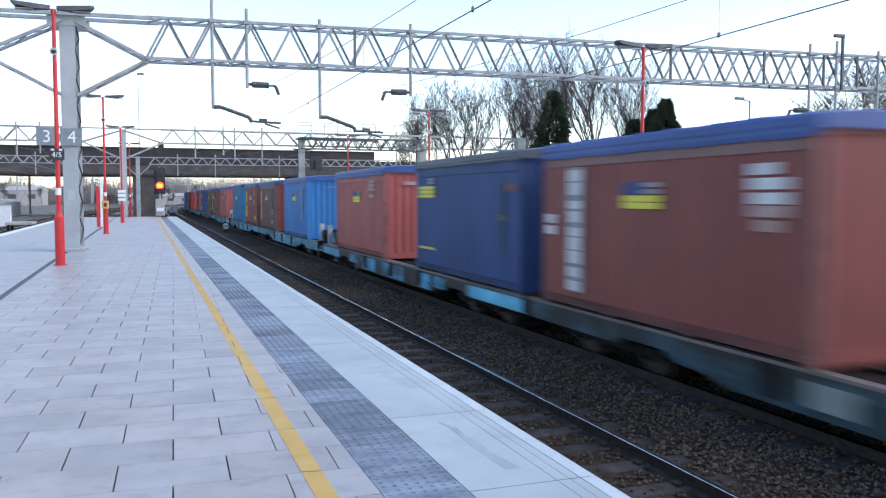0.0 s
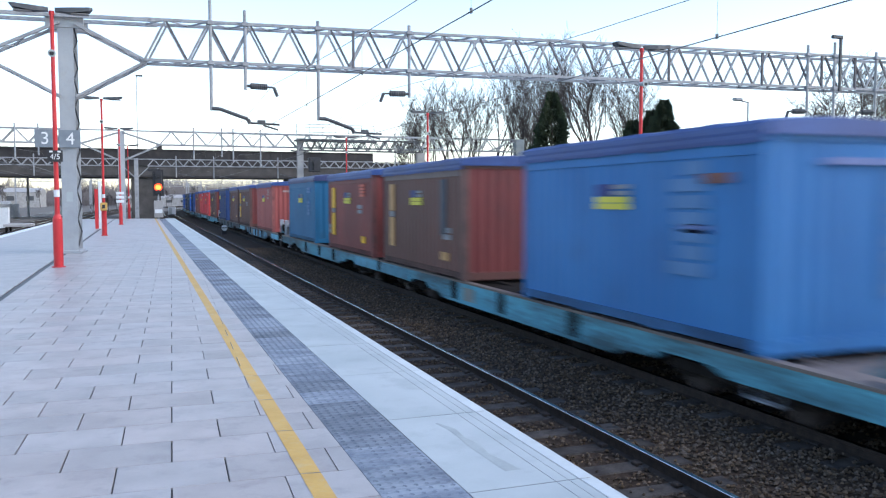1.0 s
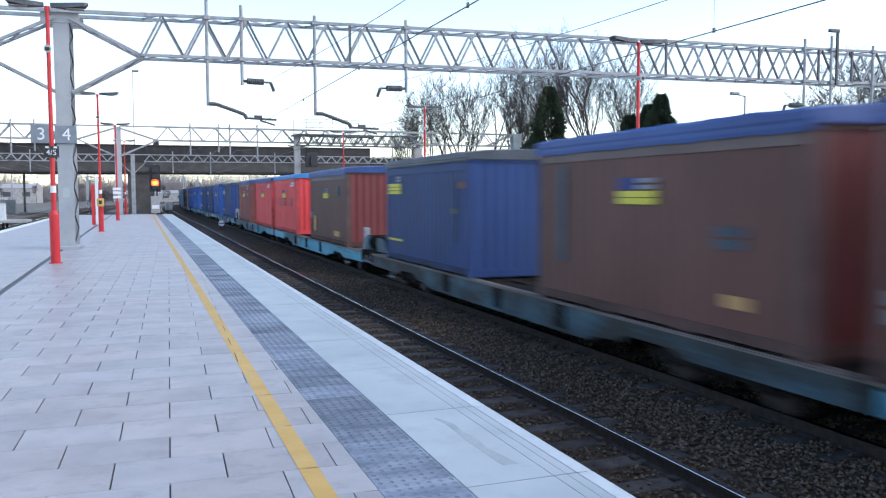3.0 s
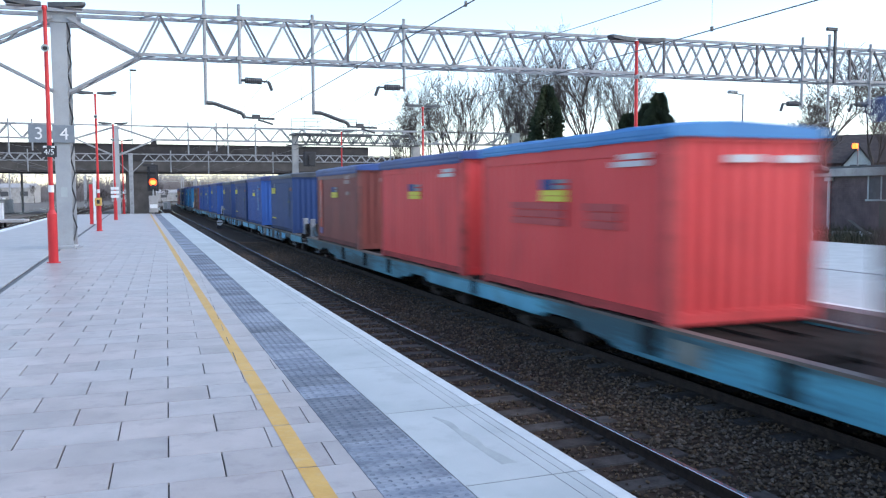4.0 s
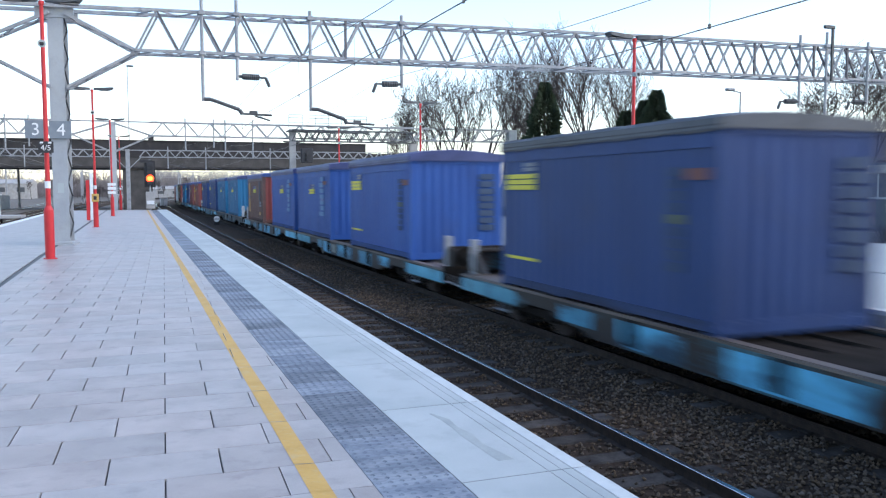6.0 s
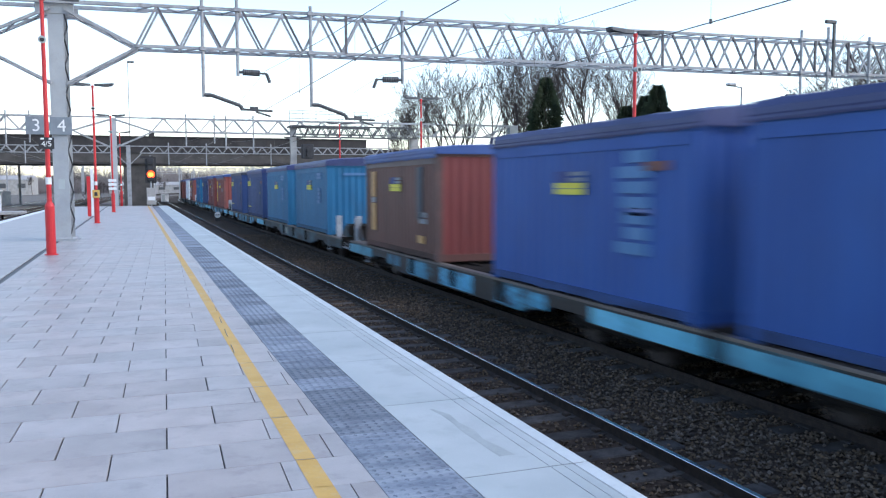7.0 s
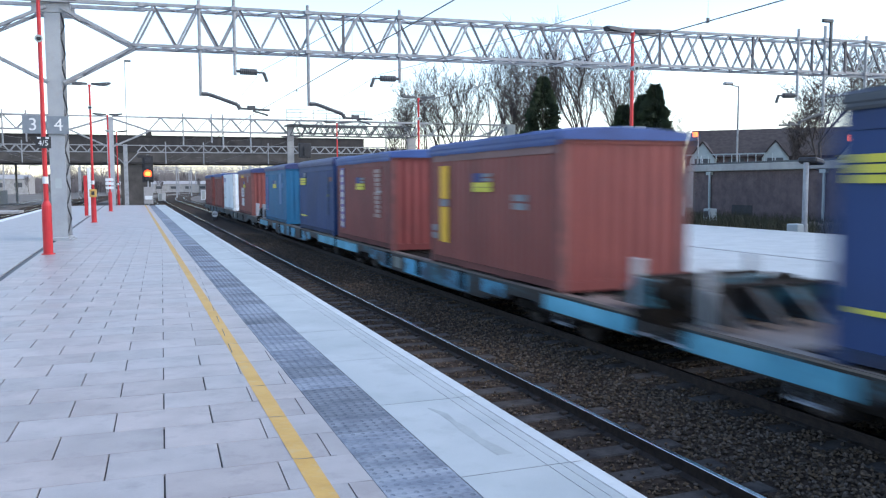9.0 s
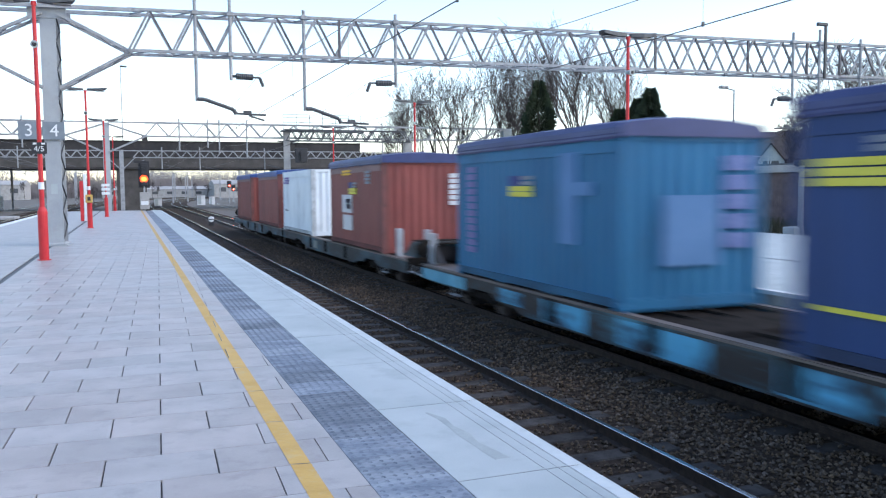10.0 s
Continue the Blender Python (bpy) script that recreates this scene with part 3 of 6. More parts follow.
M_WAGON = surface("wagon_blue_paint", (0.026, 0.023, 0.023), (0.060, 0.22, 0.30), 1.1, 0.55, bump=0.1, fine=16, vary=0.2, ramp_range=(0.50, 0.72), stain=(0.024, 0.022, 0.022), stain_amount=0.85, stretch=(1, 0.45, 1.3))
M_PATCH = surface("blue_solebar_patch", (0.022, 0.055, 0.090), (0.085, 0.35, 0.53), 1.5, 0.5, bump=0.05, fine=9, vary=0.3, stain=(0.024, 0.024, 0.026), stain_amount=0.85, ramp_range=(0.38, 0.53), stretch=(1, 0.8, 1.2))
M_WAGONTEAL = surface("even_teal_wagon_paint", (0.035, 0.085, 0.105), (0.085, 0.32, 0.42), 1.1, 0.55, bump=0.1, fine=16, vary=0.2, ramp_range=(0.36, 0.58), stain=(0.035, 0.05, 0.055), stain_amount=0.7, stretch=(1, 0.3, 1.3))
M_LABEL = surface("grey_green_data_panel", (0.17, 0.19, 0.17), (0.27, 0.29, 0.26), 4, 0.6, bump=0)
M_WAGONWORN = surface("grimy_wagon_paint", (0.020, 0.021, 0.022), (0.050, 0.13, 0.175), 1.3, 0.6, bump=0.1, fine=16, vary=0.2, ramp_range=(0.45, 0.75), stain=(0.10, 0.16, 0.19), stain_amount=0.5, stretch=(1, 0.5, 1.2))
M_WAGONCLEAN = surface("fresh_light_blue_paint", (0.080, 0.31, 0.43), (0.155, 0.47, 0.61), 1.1, 0.5, bump=0.05, fine=9, vary=0.3, stain=(0.045, 0.075, 0.09), stain_amount=0.85, ramp_range=(0.35, 0.65))
M_GRIME = surface("brake_dust_grime", (0.011, 0.010, 0.009), (0.034, 0.029, 0.026), 3, 0.95, spec=0.05)
M_DECKRUST = surface("worn_deck_edge", (0.090, 0.073, 0.066), (0.200, 0.170, 0.155), 2, 0.55, stretch=(1, 0.3, 1))
M_WHEEL = surface("wheel_steel", (0.06, 0.05, 0.045), (0.11, 0.09, 0.08), 5, 0.6, metal=0.5)
M_PALEPOST = surface("pale_end_post", (0.24, 0.26, 0.29), (0.38, 0.41, 0.44), 3, 0.6, stain=(0.12, 0.11, 0.10))
Y0, Y1 = -2.0, 15.62


DECK = -0.215


def solebar():
    bm = B()
    out = [(Y0, DECK), (Y0, -0.51), (0.65, -0.53), (1.0, -0.42), (1.9, -0.42), (2.2, -0.54), (2.9, -0.57), (3.2, -0.66), (10.4, -0.66), (10.7, -0.57), (11.3, -0.54), (11.6, -0.42), (12.5, -0.42), (12.85, -0.52), (Y1, -0.51), (Y1, DECK)]
    near = [bm.verts.new((-0.05, y, z)) for y, z in out]
    far = [bm.verts.new((0.05, y, z)) for y, z in out]
    # caps in strips, so that the polygon stays convex piece by piece
    n = len(out)
    tops_n = [bm.verts.new((-0.05, y, DECK)) for y, z in out[2:-2]]
    tops_f = [bm.verts.new((0.05, y, DECK)) for y, z in out[2:-2]]
    tn = [near[0]] + tops_n + [near[-1]]
    tf = [far[0]] + tops_f + [far[-1]]
    ln, lf = near[1:-1], far[1:-1]
    for i in range(len(tn) - 1):
        bm.faces.new((tn[i], tn[i + 1], ln[i + 1], ln[i]))
        bm.faces.new((tf[i], tf[i + 1], lf[i + 1], lf[i]))
        bm.faces.new((ln[i], ln[i + 1], lf[i + 1], lf[i]))
        bm.faces.new((tn[i], tn[i + 1], tf[i + 1], tf[i]))
    bm.faces.new((tn[0], ln[0], lf[0], tf[0]))
    bm.faces.new((tn[-1], ln[-1], lf[-1], tf[-1]))
    bmesh.ops.recalc_face_normals(bm, faces=bm.faces)
    return bm


def raised_end():
    """The buffer beam stands higher than the low deck, with sloping cheeks down to it."""
    bm = B()
    box(bm, -1.0, Y0 - 0.08, -0.12, 1.0, Y0 + 0.12, 0.27, 0.02)
    for x in (-1.0, -0.35, 0.25, 0.9):
        v = [bm.verts.new((x + dx, y, z)) for dx in (0, 0.1) for y, z in ((Y0 + 0.12, -0.12), (Y0 + 0.80, -0.12), (Y0 + 0.25, 0.26), (Y0 + 0.12, 0.26))]
        for f in ((0, 1, 2, 3), (7, 6, 5, 4), (0, 4, 5, 1), (1, 5, 6, 2), (2, 6, 7, 3), (3, 7, 4, 0)):
            bm.faces.new([v[i] for i in f])
    bmesh.ops.recalc_face_normals(bm, faces=bm.faces)
    return bm


def bogie(w, y):
    frame_bm = B()
    for x in (-0.98, 0.98):
        box(frame_bm, x - 0.05, -1.25, -0.62, x + 0.05, 1.25, -0.50)
        for yy in (-0.9, 0.9):
            box(frame_bm, x - 0.08, yy - 0.14, -0.68, x + 0.08, yy + 0.14, -0.46, 0.02)
        rod(frame_bm, (x, -0.25, -0.72), (x, -0.25, -0.46), 0.07)
        rod(frame_bm, (x, 0.25, -0.72), (x, 0.25, -0.46), 0.07)
    box(frame_bm, -0.98, -0.3, -0.60, 0.98, 0.3, -0.44)
    key = "bogie"
    if key not in MADE:
        MADE[key] = mesh_of("bogie_frame", frame_bm, M_GRIME)
    else:
        frame_bm.free()
    b = again("bogie", MADE[key], w, pose(0, y, 0))
    wheel = shared("wheel", lambda: rod(rod(B(), (-0.065, 0, 0), (0.065, 0, 0), 0.36, n=24), (-0.09, 0, 0), (-0.05, 0, 0), 0.385, n=24), M_WHEEL, "wheel")
    axle = shared("axle", lambda: rod(B(), (-0.95, 0, 0), (0.95, 0, 0), 0.075, n=10), M_GRIME, "axle")
    for yy in (-0.9, 0.9):
        for x, turn in ((-0.7525, 180), (0.7525, 0)):
            again("wheel", wheel, b, pose(x, yy, -0.535, 0, 0, turn))
        again("axle", axle, b, pose(0, yy, -0.535))


def wagon(clean, style=0):
    w = thing("container_wagon", "low flat container wagon in light blue paint" if clean else "low flat container wagon, grimy and worn", "wagon", "wagons of the train")
    beam = shared(("solebar", clean, style), solebar, (M_WAGONTEAL if style else M_WAGON) if clean else M_WAGONWORN, "solebar")
    rail_top = shared("deck_rail", lambda: box(box(B(), -0.075, Y0, DECK, 0.075, Y1, -0.19), -0.085, Y0, -0.187, 0.06, Y1, -0.172), M_DECKRUST, "deck_rail")
    for x in (-1.13, 1.13):
        again("solebar", beam, w, pose(x, 0, 0))
        again("deck_rail", rail_top, w, pose(x, 0, 0))
    outer = shared("outer_panel", lambda: box(B(), -0.01, Y0 + 0.03, -0.495, 0.01, 0.62, -0.255, 0.004), M_WAGONCLEAN, "sole_panel")
    inner = shared("inner_panel", lambda: box(B(), -0.01, 12.9, -0.495, 0.01, Y1 - 0.05, -0.255, 0.004), M_WAGONCLEAN, "sole_panel")
    for x in (-1.188, 1.188) if clean else ():
        if not style:
            again("sole_panel", outer, w, pose(x, 0, 0))
        again("sole_panel", inner, w, pose(x, 0, 0))
        for y0, y1, low in () if style else ((2.25, 3.25, -0.52), (4.0, 5.4, -0.63), (6.3, 8.2, -0.63), (9.4, 10.4, -0.63), (10.7, 11.4, -0.52)):
            patch = shared(("patch", y0), lambda: box(B(), -0.006, y0, low, 0.006, y1, -0.265, 0.003), M_PATCH, "paint_patch")
            again("paint_patch", patch, w, pose(math.copysign(1.184, x), 0, 0))
    bracket = shared("bracket", lambda: box(box(B(), -0.025, -0.16, -0.60, 0.025, 0.16, -0.225, 0.01), -0.04, -0.10, -0.42, 0.04, 0.10, -0.222, 0.01), M_GRIME, "lashing_bracket")
    for y in (4.3, 7.1, 9.6):
        for x in (-1.175, 1.175):
            again("lashing_bracket", bracket, w, pose(x, y, 0))
    cross = shared("cross", lambda: box(B(), -1.08, -0.12, -0.42, 1.08, 0.12, -0.215), M_GRIME, "cross_member")
    for y in (-0.2, 3.0, 5.9, 7.6, 9.3, 12.0, 14.9):
        again("cross_member", cross, w, pose(0, y, 0))
    again("spine", shared("spine", lambda: box(box(B(), -0.4, Y0 + 0.1, -0.46, -0.25, Y1 - 0.1, -0.21), 0.25, Y0 + 0.1, -0.46, 0.4, Y1 - 0.1, -0.21), M_GRIME, "spine"), w, pose(0, 0, 0))
    # dark sheet added to keep light off the track; the real frame is open
    again("deck_sheet", shared("deck_sheet", lambda: box(B(), -1.06, Y0 + 0.1, -0.28, 1.06, Y1 - 0.1, -0.25), M_GRIME, "deck_sheet"), w, pose(0, 0, 0))
    plate = shared("end_plate", lambda: box(B(), -1.04, -0.75, -0.214, 1.04, 0.75, -0.185, 0.01), M_DECKRUST, "deck_plate")
    again("deck_plate", plate, w, pose(0, Y0 + 0.9, 0))
    again("deck_plate", shared("mid_plate", lambda: box(B(), -1.04, -0.55, -0.23, 1.04, 0.55, -0.20, 0.01), M_GRIME, "deck_plate"), w, pose(0, 7.6, 0))
    head = shared("headstock", lambda: box(B(), -1.2, -0.08, -0.48, 1.2, 0.08, -0.12, 0.02), M_GRIME, "headstock")
    again("headstock", head, w, pose(0, Y0, 0))
    again("headstock", head, w, pose(0, Y1, 0))
    buf = shared("buffer", lambda: rod(rod(rod(B(), (0, 0, 0), (0, -0.3, 0), 0.11, n=12), (0, -0.3, 0), (0, -0.52, 0), 0.07, n=12), (0, -0.52, 0), (0, -0.57, 0), 0.22, n=18), M_GRIME, "buffer")
    for x in (-0.87, 0.87):
        again("buffer", buf, w, pose(x, Y0 - 0.08, 0.12))
    again("coupling", shared("coupling", lambda: rod(rod(B(), (0, 0, 0.0), (0, -0.4, 0.0), 0.06), (0, -0.35, 0.0), (0, -0.62, -0.15), 0.04), M_GRIME, "coupling"), w, pose(0, Y0 - 0.08, 0))
    rise = shared(("raised_end", clean), raised_end, M_WAGON if clean else M_WAGONWORN, "raised_end")
    again("raised_end", rise, w, pose(0, 0, 0))
    again("end_walkway", shared("end_walkway", lambda: box(B(), -0.98, Y0 - 0.06, 0.275, 0.98, Y0 + 0.24, 0.30, 0.008), M_GRIME, "end_walkway"), w, pose(0, 0, 0))
    # upright end plates and hand rails
    up = shared("end_post", lambda: box(box(B(), -0.10, -0.02, -0.20, 0.10, 0.02, 0.54, 0.018), -0.03, 0.02, -0.20, 0.03, 0.09, 0.25, 0.008), M_PALEPOST, "end_post")
    for x, y in ((-0.98, -1.78), (0.98, -1.78)) if clean else ((-0.98, -0.72), (-0.5, -1.55), (0.98, -0.72)):
        again("end_post", up, w, pose(x, y, 0))
    step = shared("foot_step", lambda: box(box(box(B(), -0.03, -0.2, -0.55, 0.07, 0.2, -0.53), -0.01, -0.2, -0.55, 0.01, -0.18, -0.36), -0.01, 0.18, -0.55, 0.01, 0.2, -0.36), M_PALEPOST, "foot_step")
    for x in (-1.16, 1.16):
        again("foot_step", step, w, pose(x, Y0 - 0.12, 0.09))
        again("foot_step", step, w, pose(x, 0.07, -0.12))
    tank = shared("air_tank", lambda: rod(B(), (0, -0.55, 0), (0, 0.55, 0), 0.2, n=14), M_GRIME, "air_tank")
    again("air_tank", tank, w, pose(-0.7, 6.6, -0.6))
    panel = shared("side_panel", lambda: box(B(), -0.008, -0.30, -0.15, 0.008, 0.30, 0.12), M_LABEL, "data_panel")
    again("data_panel", panel, w, pose(-1.19, 8.76, -0.42))
    lever = shared("brake_gear", lambda: box(rod(B(), (0, -0.6, -0.66), (0, 0.7, -0.66), 0.03), -0.1, -0.2, -0.85, 0.1, 0.25, -0.62, 0.02), M_GRIME, "brake_gear")
    again("brake_gear", lever, w, pose(-0.85, 4.6, 0))
    for y in (0.75, 13.2):
        bogie(w, y)
    return w


clean_wagon, teal_wagon, worn_wagon = wagon(True), wagon(True, 1), wagon(False)
for u, unit in enumerate(LOAD):
    base = UNIT0 + u * UNIT_PITCH
    for k, spec in enumerate(unit):
        CARS.append((container(*spec), STANDS[u][k], CZ, 0))
    for half in (0, 1):
        worn = (u, half) in ((0, 0), (6, 0), (8, 0), (8, 1), (2, 1))
        CARS.append((copy_thing(worn_wagon if worn else teal_wagon if u in (1, 3) else clean_wagon, Matrix()), base + half * 31.4, 0, 180 * half))

# the three patterns head the train, out of sight ahead of it
CARS.append((clean_wagon, UNIT0 - UNIT_PITCH, 0, 0))
CARS.append((worn_wagon, UNIT0 - UNIT_PITCH + 31.4, 0, 180))
CARS.append((teal_wagon, UNIT0 - 2 * UNIT_PITCH + 31.4, 0, 180))

# ---- overhead line gantries ----
def lattice(bm, a, b, z0, z1, depth, pitch, chord=0.05, web=0.028, falling=None):
    """A box truss from a to b (x, y): four chords, zigzag webs on both faces, lacing above and below."""
    a, b = Vector((*a, 0)), Vector((*b, 0))
    d = (b - a)
    n = max(1, round(d.length / pitch))
    u = d.normalized()
    side = Vector((-u.y, u.x, 0)) * depth / 2
    for s in (-1, 1):
        for z in (z0, z1):
            bar(bm, a + side * s + Vector((0, 0, z)), b + side * s + Vector((0, 0, z)), chord * 2, chord * 2)
    p = d.length / n
    for i in range(n):
        q0, qm, q1 = a + u * (p * i), a + u * (p * (i + 0.5)), a + u * (p * (i + 1))
        for s in (-1, 1):
            o = side * s
            bar(bm, q0 + o + Vector((0, 0, z0)), qm + o + Vector((0, 0, z1)), web * 2, web * 2)
            bar(falling if falling is not None and s < 0 else bm, qm + o + Vector((0, 0, z1)), q1 + o + Vector((0, 0, z0)), web * 2, web * 2)
        for z in (z0, z1):
            bar(bm, q0 + side + Vector((0, 0, z)), qm - side + Vector((0, 0, z)), web * 1.3, web * 1.3)
            bar(bm, qm - side + Vector((0, 0, z)), q1 + side + Vector((0, 0, z)), web * 1.3, web * 1.3)
    return bm


def laced(bm, a, b, gap, r):
    """Two parallel tubes a little apart, laced together."""
    a, b = Vector(a), Vector(b)
    side = Vector((0, gap / 2, 0))
    bar(bm, a + side, b + side, r * 2, r * 2)
    bar(bm, a - side, b - side, r * 2, r * 2)
    n = max(2, round((b - a).length / 0.5))
    for i in range(n):
        s = 1 if i % 2 else -1
        bar(bm, a.lerp(b, i / n) + side * s, a.lerp(b, (i + 1) / n) - side * s, r, r)
    return bm


def insulator(bm, a, b, r=0.055):
    """A ribbed insulator: one turned shape."""
    a, b = Vector(a), Vector(b)
    d = (b - a)
    u = d.normalized().orthogonal().normalized()
    w = d.normalized().cross(u)
    prev = None
    steps = [(i / 18, r if i % 2 else r * 0.86) for i in range(19)]
    for f, rr in steps:
        c = a + d * f
        ring = [bm.verts.new(c + (u * math.cos(k * 0.7854) + w * math.sin(k * 0.7854)) * rr) for k in range(8)]
        if prev:
            for k in range(8):
                bm.faces.new((prev[k], prev[(k + 1) % 8], ring[(k + 1) % 8], ring[k]))
        else:
            bm.faces.new(ring)
        prev = ring
    bm.faces.new(prev)
    bmesh.ops.recalc_face_normals(bm, faces=bm.faces)
    return bm


def hanger(parent, x, y, z_low, z_high, arm=None, ins=None):
    """A drop tube under the truss; arm: a slanting registration arm to +x or -x; ins: a straight insulator."""
    tube = part("drop_tube", rod(B(), (x, y, z_low), (x, y, z_high), 0.05, n=10), M_GALV, parent)
    for z in (5.53, 6.70):
        part("clamp", box(B(), x - 0.09, y - 0.09, z, x + 0.09, y + 0.09, z + 0.12, 0.01), M_GALV, tube)
    if arm:
        s = arm
        bm = B()
        part("arm_socket", rod(B(), (x, y, z_low + 0.06), (x + s * 0.22, y, z_low + 0.06), 0.06), M_DARKGREY, tube)
        rod(bm, (x + s * 1.05, y, z_low - 0.22), (x + s * 1.12, y, z_low - 0.36), 0.06)
        rod(bm, (x + s * 1.08, y, z_low - 0.33), (x + s * 2.0, y, z_low - 0.36), 0.034)
        rod(bm, (x + s * 1.5, y, z_low - 0.39), (x + s * 1.95, y, z_low - 0.52), 0.028)
        box(bm, x + s * 1.45 - 0.12, y - 0.04, z_low - 0.36, x + s * 1.45 + 0.12, y + 0.04, z_low - 0.24)
        part("registration_arm", bm, M_DARKGREY, tube)
        part("insulator", insulator(B(), (x + s * 0.22, y, z_low + 0.06), (x + s * 1.05, y, z_low - 0.22), 0.06), M_DARKGREY, tube)
    if ins:
        s = ins
        bm = B()
        part("arm_socket", rod(B(), (x, y, z_low + 0.12), (x + s * 0.16, y, z_low + 0.12), 0.045), M_DARKGREY, tube)
        rod(bm, (x + s * 0.62, y, z_low + 0.11), (x + s * 0.86, y, z_low + 0.10), 0.03)
        rod(bm, (x + s * 0.84, y, z_low + 0.10), (x + s * 0.94, y, z_low - 0.16), 0.05)
        part("bracket", bm, M_DARKGREY, tube)
        part("insulator", insulator(B(), (x + s * 0.14, y, z_low + 0.12), (x + s * 0.64, y, z_low + 0.11), 0.10), M_DARKGREY, tube)


def i_mast(bm, x, y, z0, z1, w, d, t=0.035):
    """A rolled H section, upright."""
    h, e = w / 2, d / 2
    prof = [(-h, -e), (h, -e), (h, -e + t), (t, -e + t), (t, e - t), (h, e - t), (h, e), (-h, e), (-h, e - t), (-t, e - t), (-t, -e + t), (-h, -e + t)]
    low = [bm.verts.new((x + px, y + py, z0)) for px, py in prof]
    top = [bm.verts.new((x + px, y + py, z1)) for px, py in prof]
    for i in range(12):
        j = (i + 1) % 12
        bm.faces.new((low[i], low[j], top[j], top[i]))
    for q in (low, top):
        bm.faces.new((q[0], q[1], q[2], q[3], q[10], q[11]))
        bm.faces.new((q[3], q[4], q[9], q[10]))
        bm.faces.new((q[4], q[5], q[6], q[7], q[8], q[9]))
    bmesh.ops.recalc_face_normals(bm, faces=bm.faces)
    return bm


# first gantry: a mast on the island, trusses to both sides, a little askew to the tracks
GX, GY, SKEW = -1.95, 26.3, -0.082


def gy(x):
    return GY + SKEW * (x - GX)


gantry = thing("overhead_line_gantry", "grey steel lattice gantry carrying overhead wires across tracks", "gantry")
mast = part("mast", i_mast(B(), 0, 0, 0.0, 6.60, 0.41, 0.80), M_MAST, gantry, at=pose(GX - 0.015, GY + 0.16, 0, 0, 0, math.degrees(math.atan(SKEW))))
part("base_plate", box(box(B(), -0.32, -0.52, 0.0, 0.32, 0.52, 0.035), -0.26, -0.46, 0.03, 0.26, 0.46, 0.10, 0.02), M_MAST, mast)
bm = B()
for i in range(16):   # lacing on the mast's flank
    z = 0.2 + i * 0.4
    s = 1 if i % 2 else -1
    bar(bm, (0.20, 0.36 * s, z), (0.20, -0.36 * s, z + 0.4), 0.04, 0.012)
tagged(part("lacing", bm, M_DARKGREY, mast), kind="stuff")
part("cap_plate", box(B(), -0.52, -0.425, 6.44, 0.50, -0.385, 6.80, 0.01), M_MAST, mast)
part("cap_plate", box(B(), -0.52, 0.385, 6.44, 0.50, 0.425, 6.80, 0.01), M_MAST, mast)
part("stencil_patch", box(B(), -0.08, -0.406, 1.50, 0.09, -0.40, 1.78), M_COPING, mast, "faded pale stencil patch")
M_DARKERSTEEL = surface("darker_steel", (0.075, 0.072, 0.080), (0.15, 0.145, 0.155), 2.5, 0.65, bump=0.05, stain=(0.05, 0.045, 0.045), stain_amount=0.6)
# falling bars of the front face get darker steel: their shade, put into colour
falling = B()
truss = part("truss", lattice(B(), (0.15, gy(0.15)), (36, gy(36)), 5.61, 6.78, 0.75, 1.21, 0.042, 0.03, falling), M_GALV, gantry)
tagged(part("web_bar", falling, M_DARKERSTEEL, truss, "web bars with shade painted in as a darker colour"), kind="stuff")
part("truss", lattice(B(), (-4.4, gy(-4.4)), (-22, gy(-22)), 5.59, 6.76, 0.75, 1.21, 0.042, 0.03), M_GALV, gantry)
bm = B()
for s in (-1, 1):
    o = 0.375 * s
    bar(bm, (-4.4, gy(-4.4) + o, 6.76), (0.5, gy(0.5) + o, 6.76), 0.1, 0.1)
part("top_chord", bm, M_GALV, gantry)
for x1, x0 in ((0.17, GX + 0.2), (-4.2, GX - 0.2)):
    part("knee_brace", laced(B(), (x0, GY, 6.58), (x1, gy(x1), 5.59), 0.6, 0.042), M_GALV, gantry)
    part("knee_brace", laced(B(), (x0, GY, 4.50), (x1, gy(x1), 5.58), 0.6, 0.036), M_GALV, gantry)
hanger(gantry, 1.96, gy(1.96) - 0.44, 4.19, 7.45, arm=1)
hanger(gantry, 2.95, gy(2.95) - 0.44, 4.83, 7.17, ins=1)
hanger(gantry, 5.11, gy(5.11) - 0.44, 3.97, 6.98, arm=1)
hanger(gantry, 7.95, gy(7.95) - 0.44, 4.75, 7.0, ins=-1)
hanger(gantry, 22.66, gy(22.66) - 0.44, 4.6, 7.1, ins=-1)
hanger(gantry, 23.80, gy(23.80) - 0.44, 4.0, 7.25, arm=-1)
hanger(gantry, 25.62, gy(25.62) - 0.44, 4.65, 6.98, ins=-1)
part("post_lamp", box(box(B(), 23.99, gy(24) - 0.50, 5.5, 24.07, gy(24) - 0.42, 7.5), 23.62, gy(24) - 0.52, 7.38, 24.1, gy(24) - 0.40, 7.5, 0.02), M_DARKGREY, gantry)
for x in (6.2, 17.1, 20.8, 23.3, 24.75):   # splice plates and upright posts where truss lengths join
    part("truss_post", bar(B(), (x, gy(x) - 0.39, 5.6), (x, gy(x) - 0.39, 6.75), 0.07, 0.07), M_DARKERSTEEL, gantry)

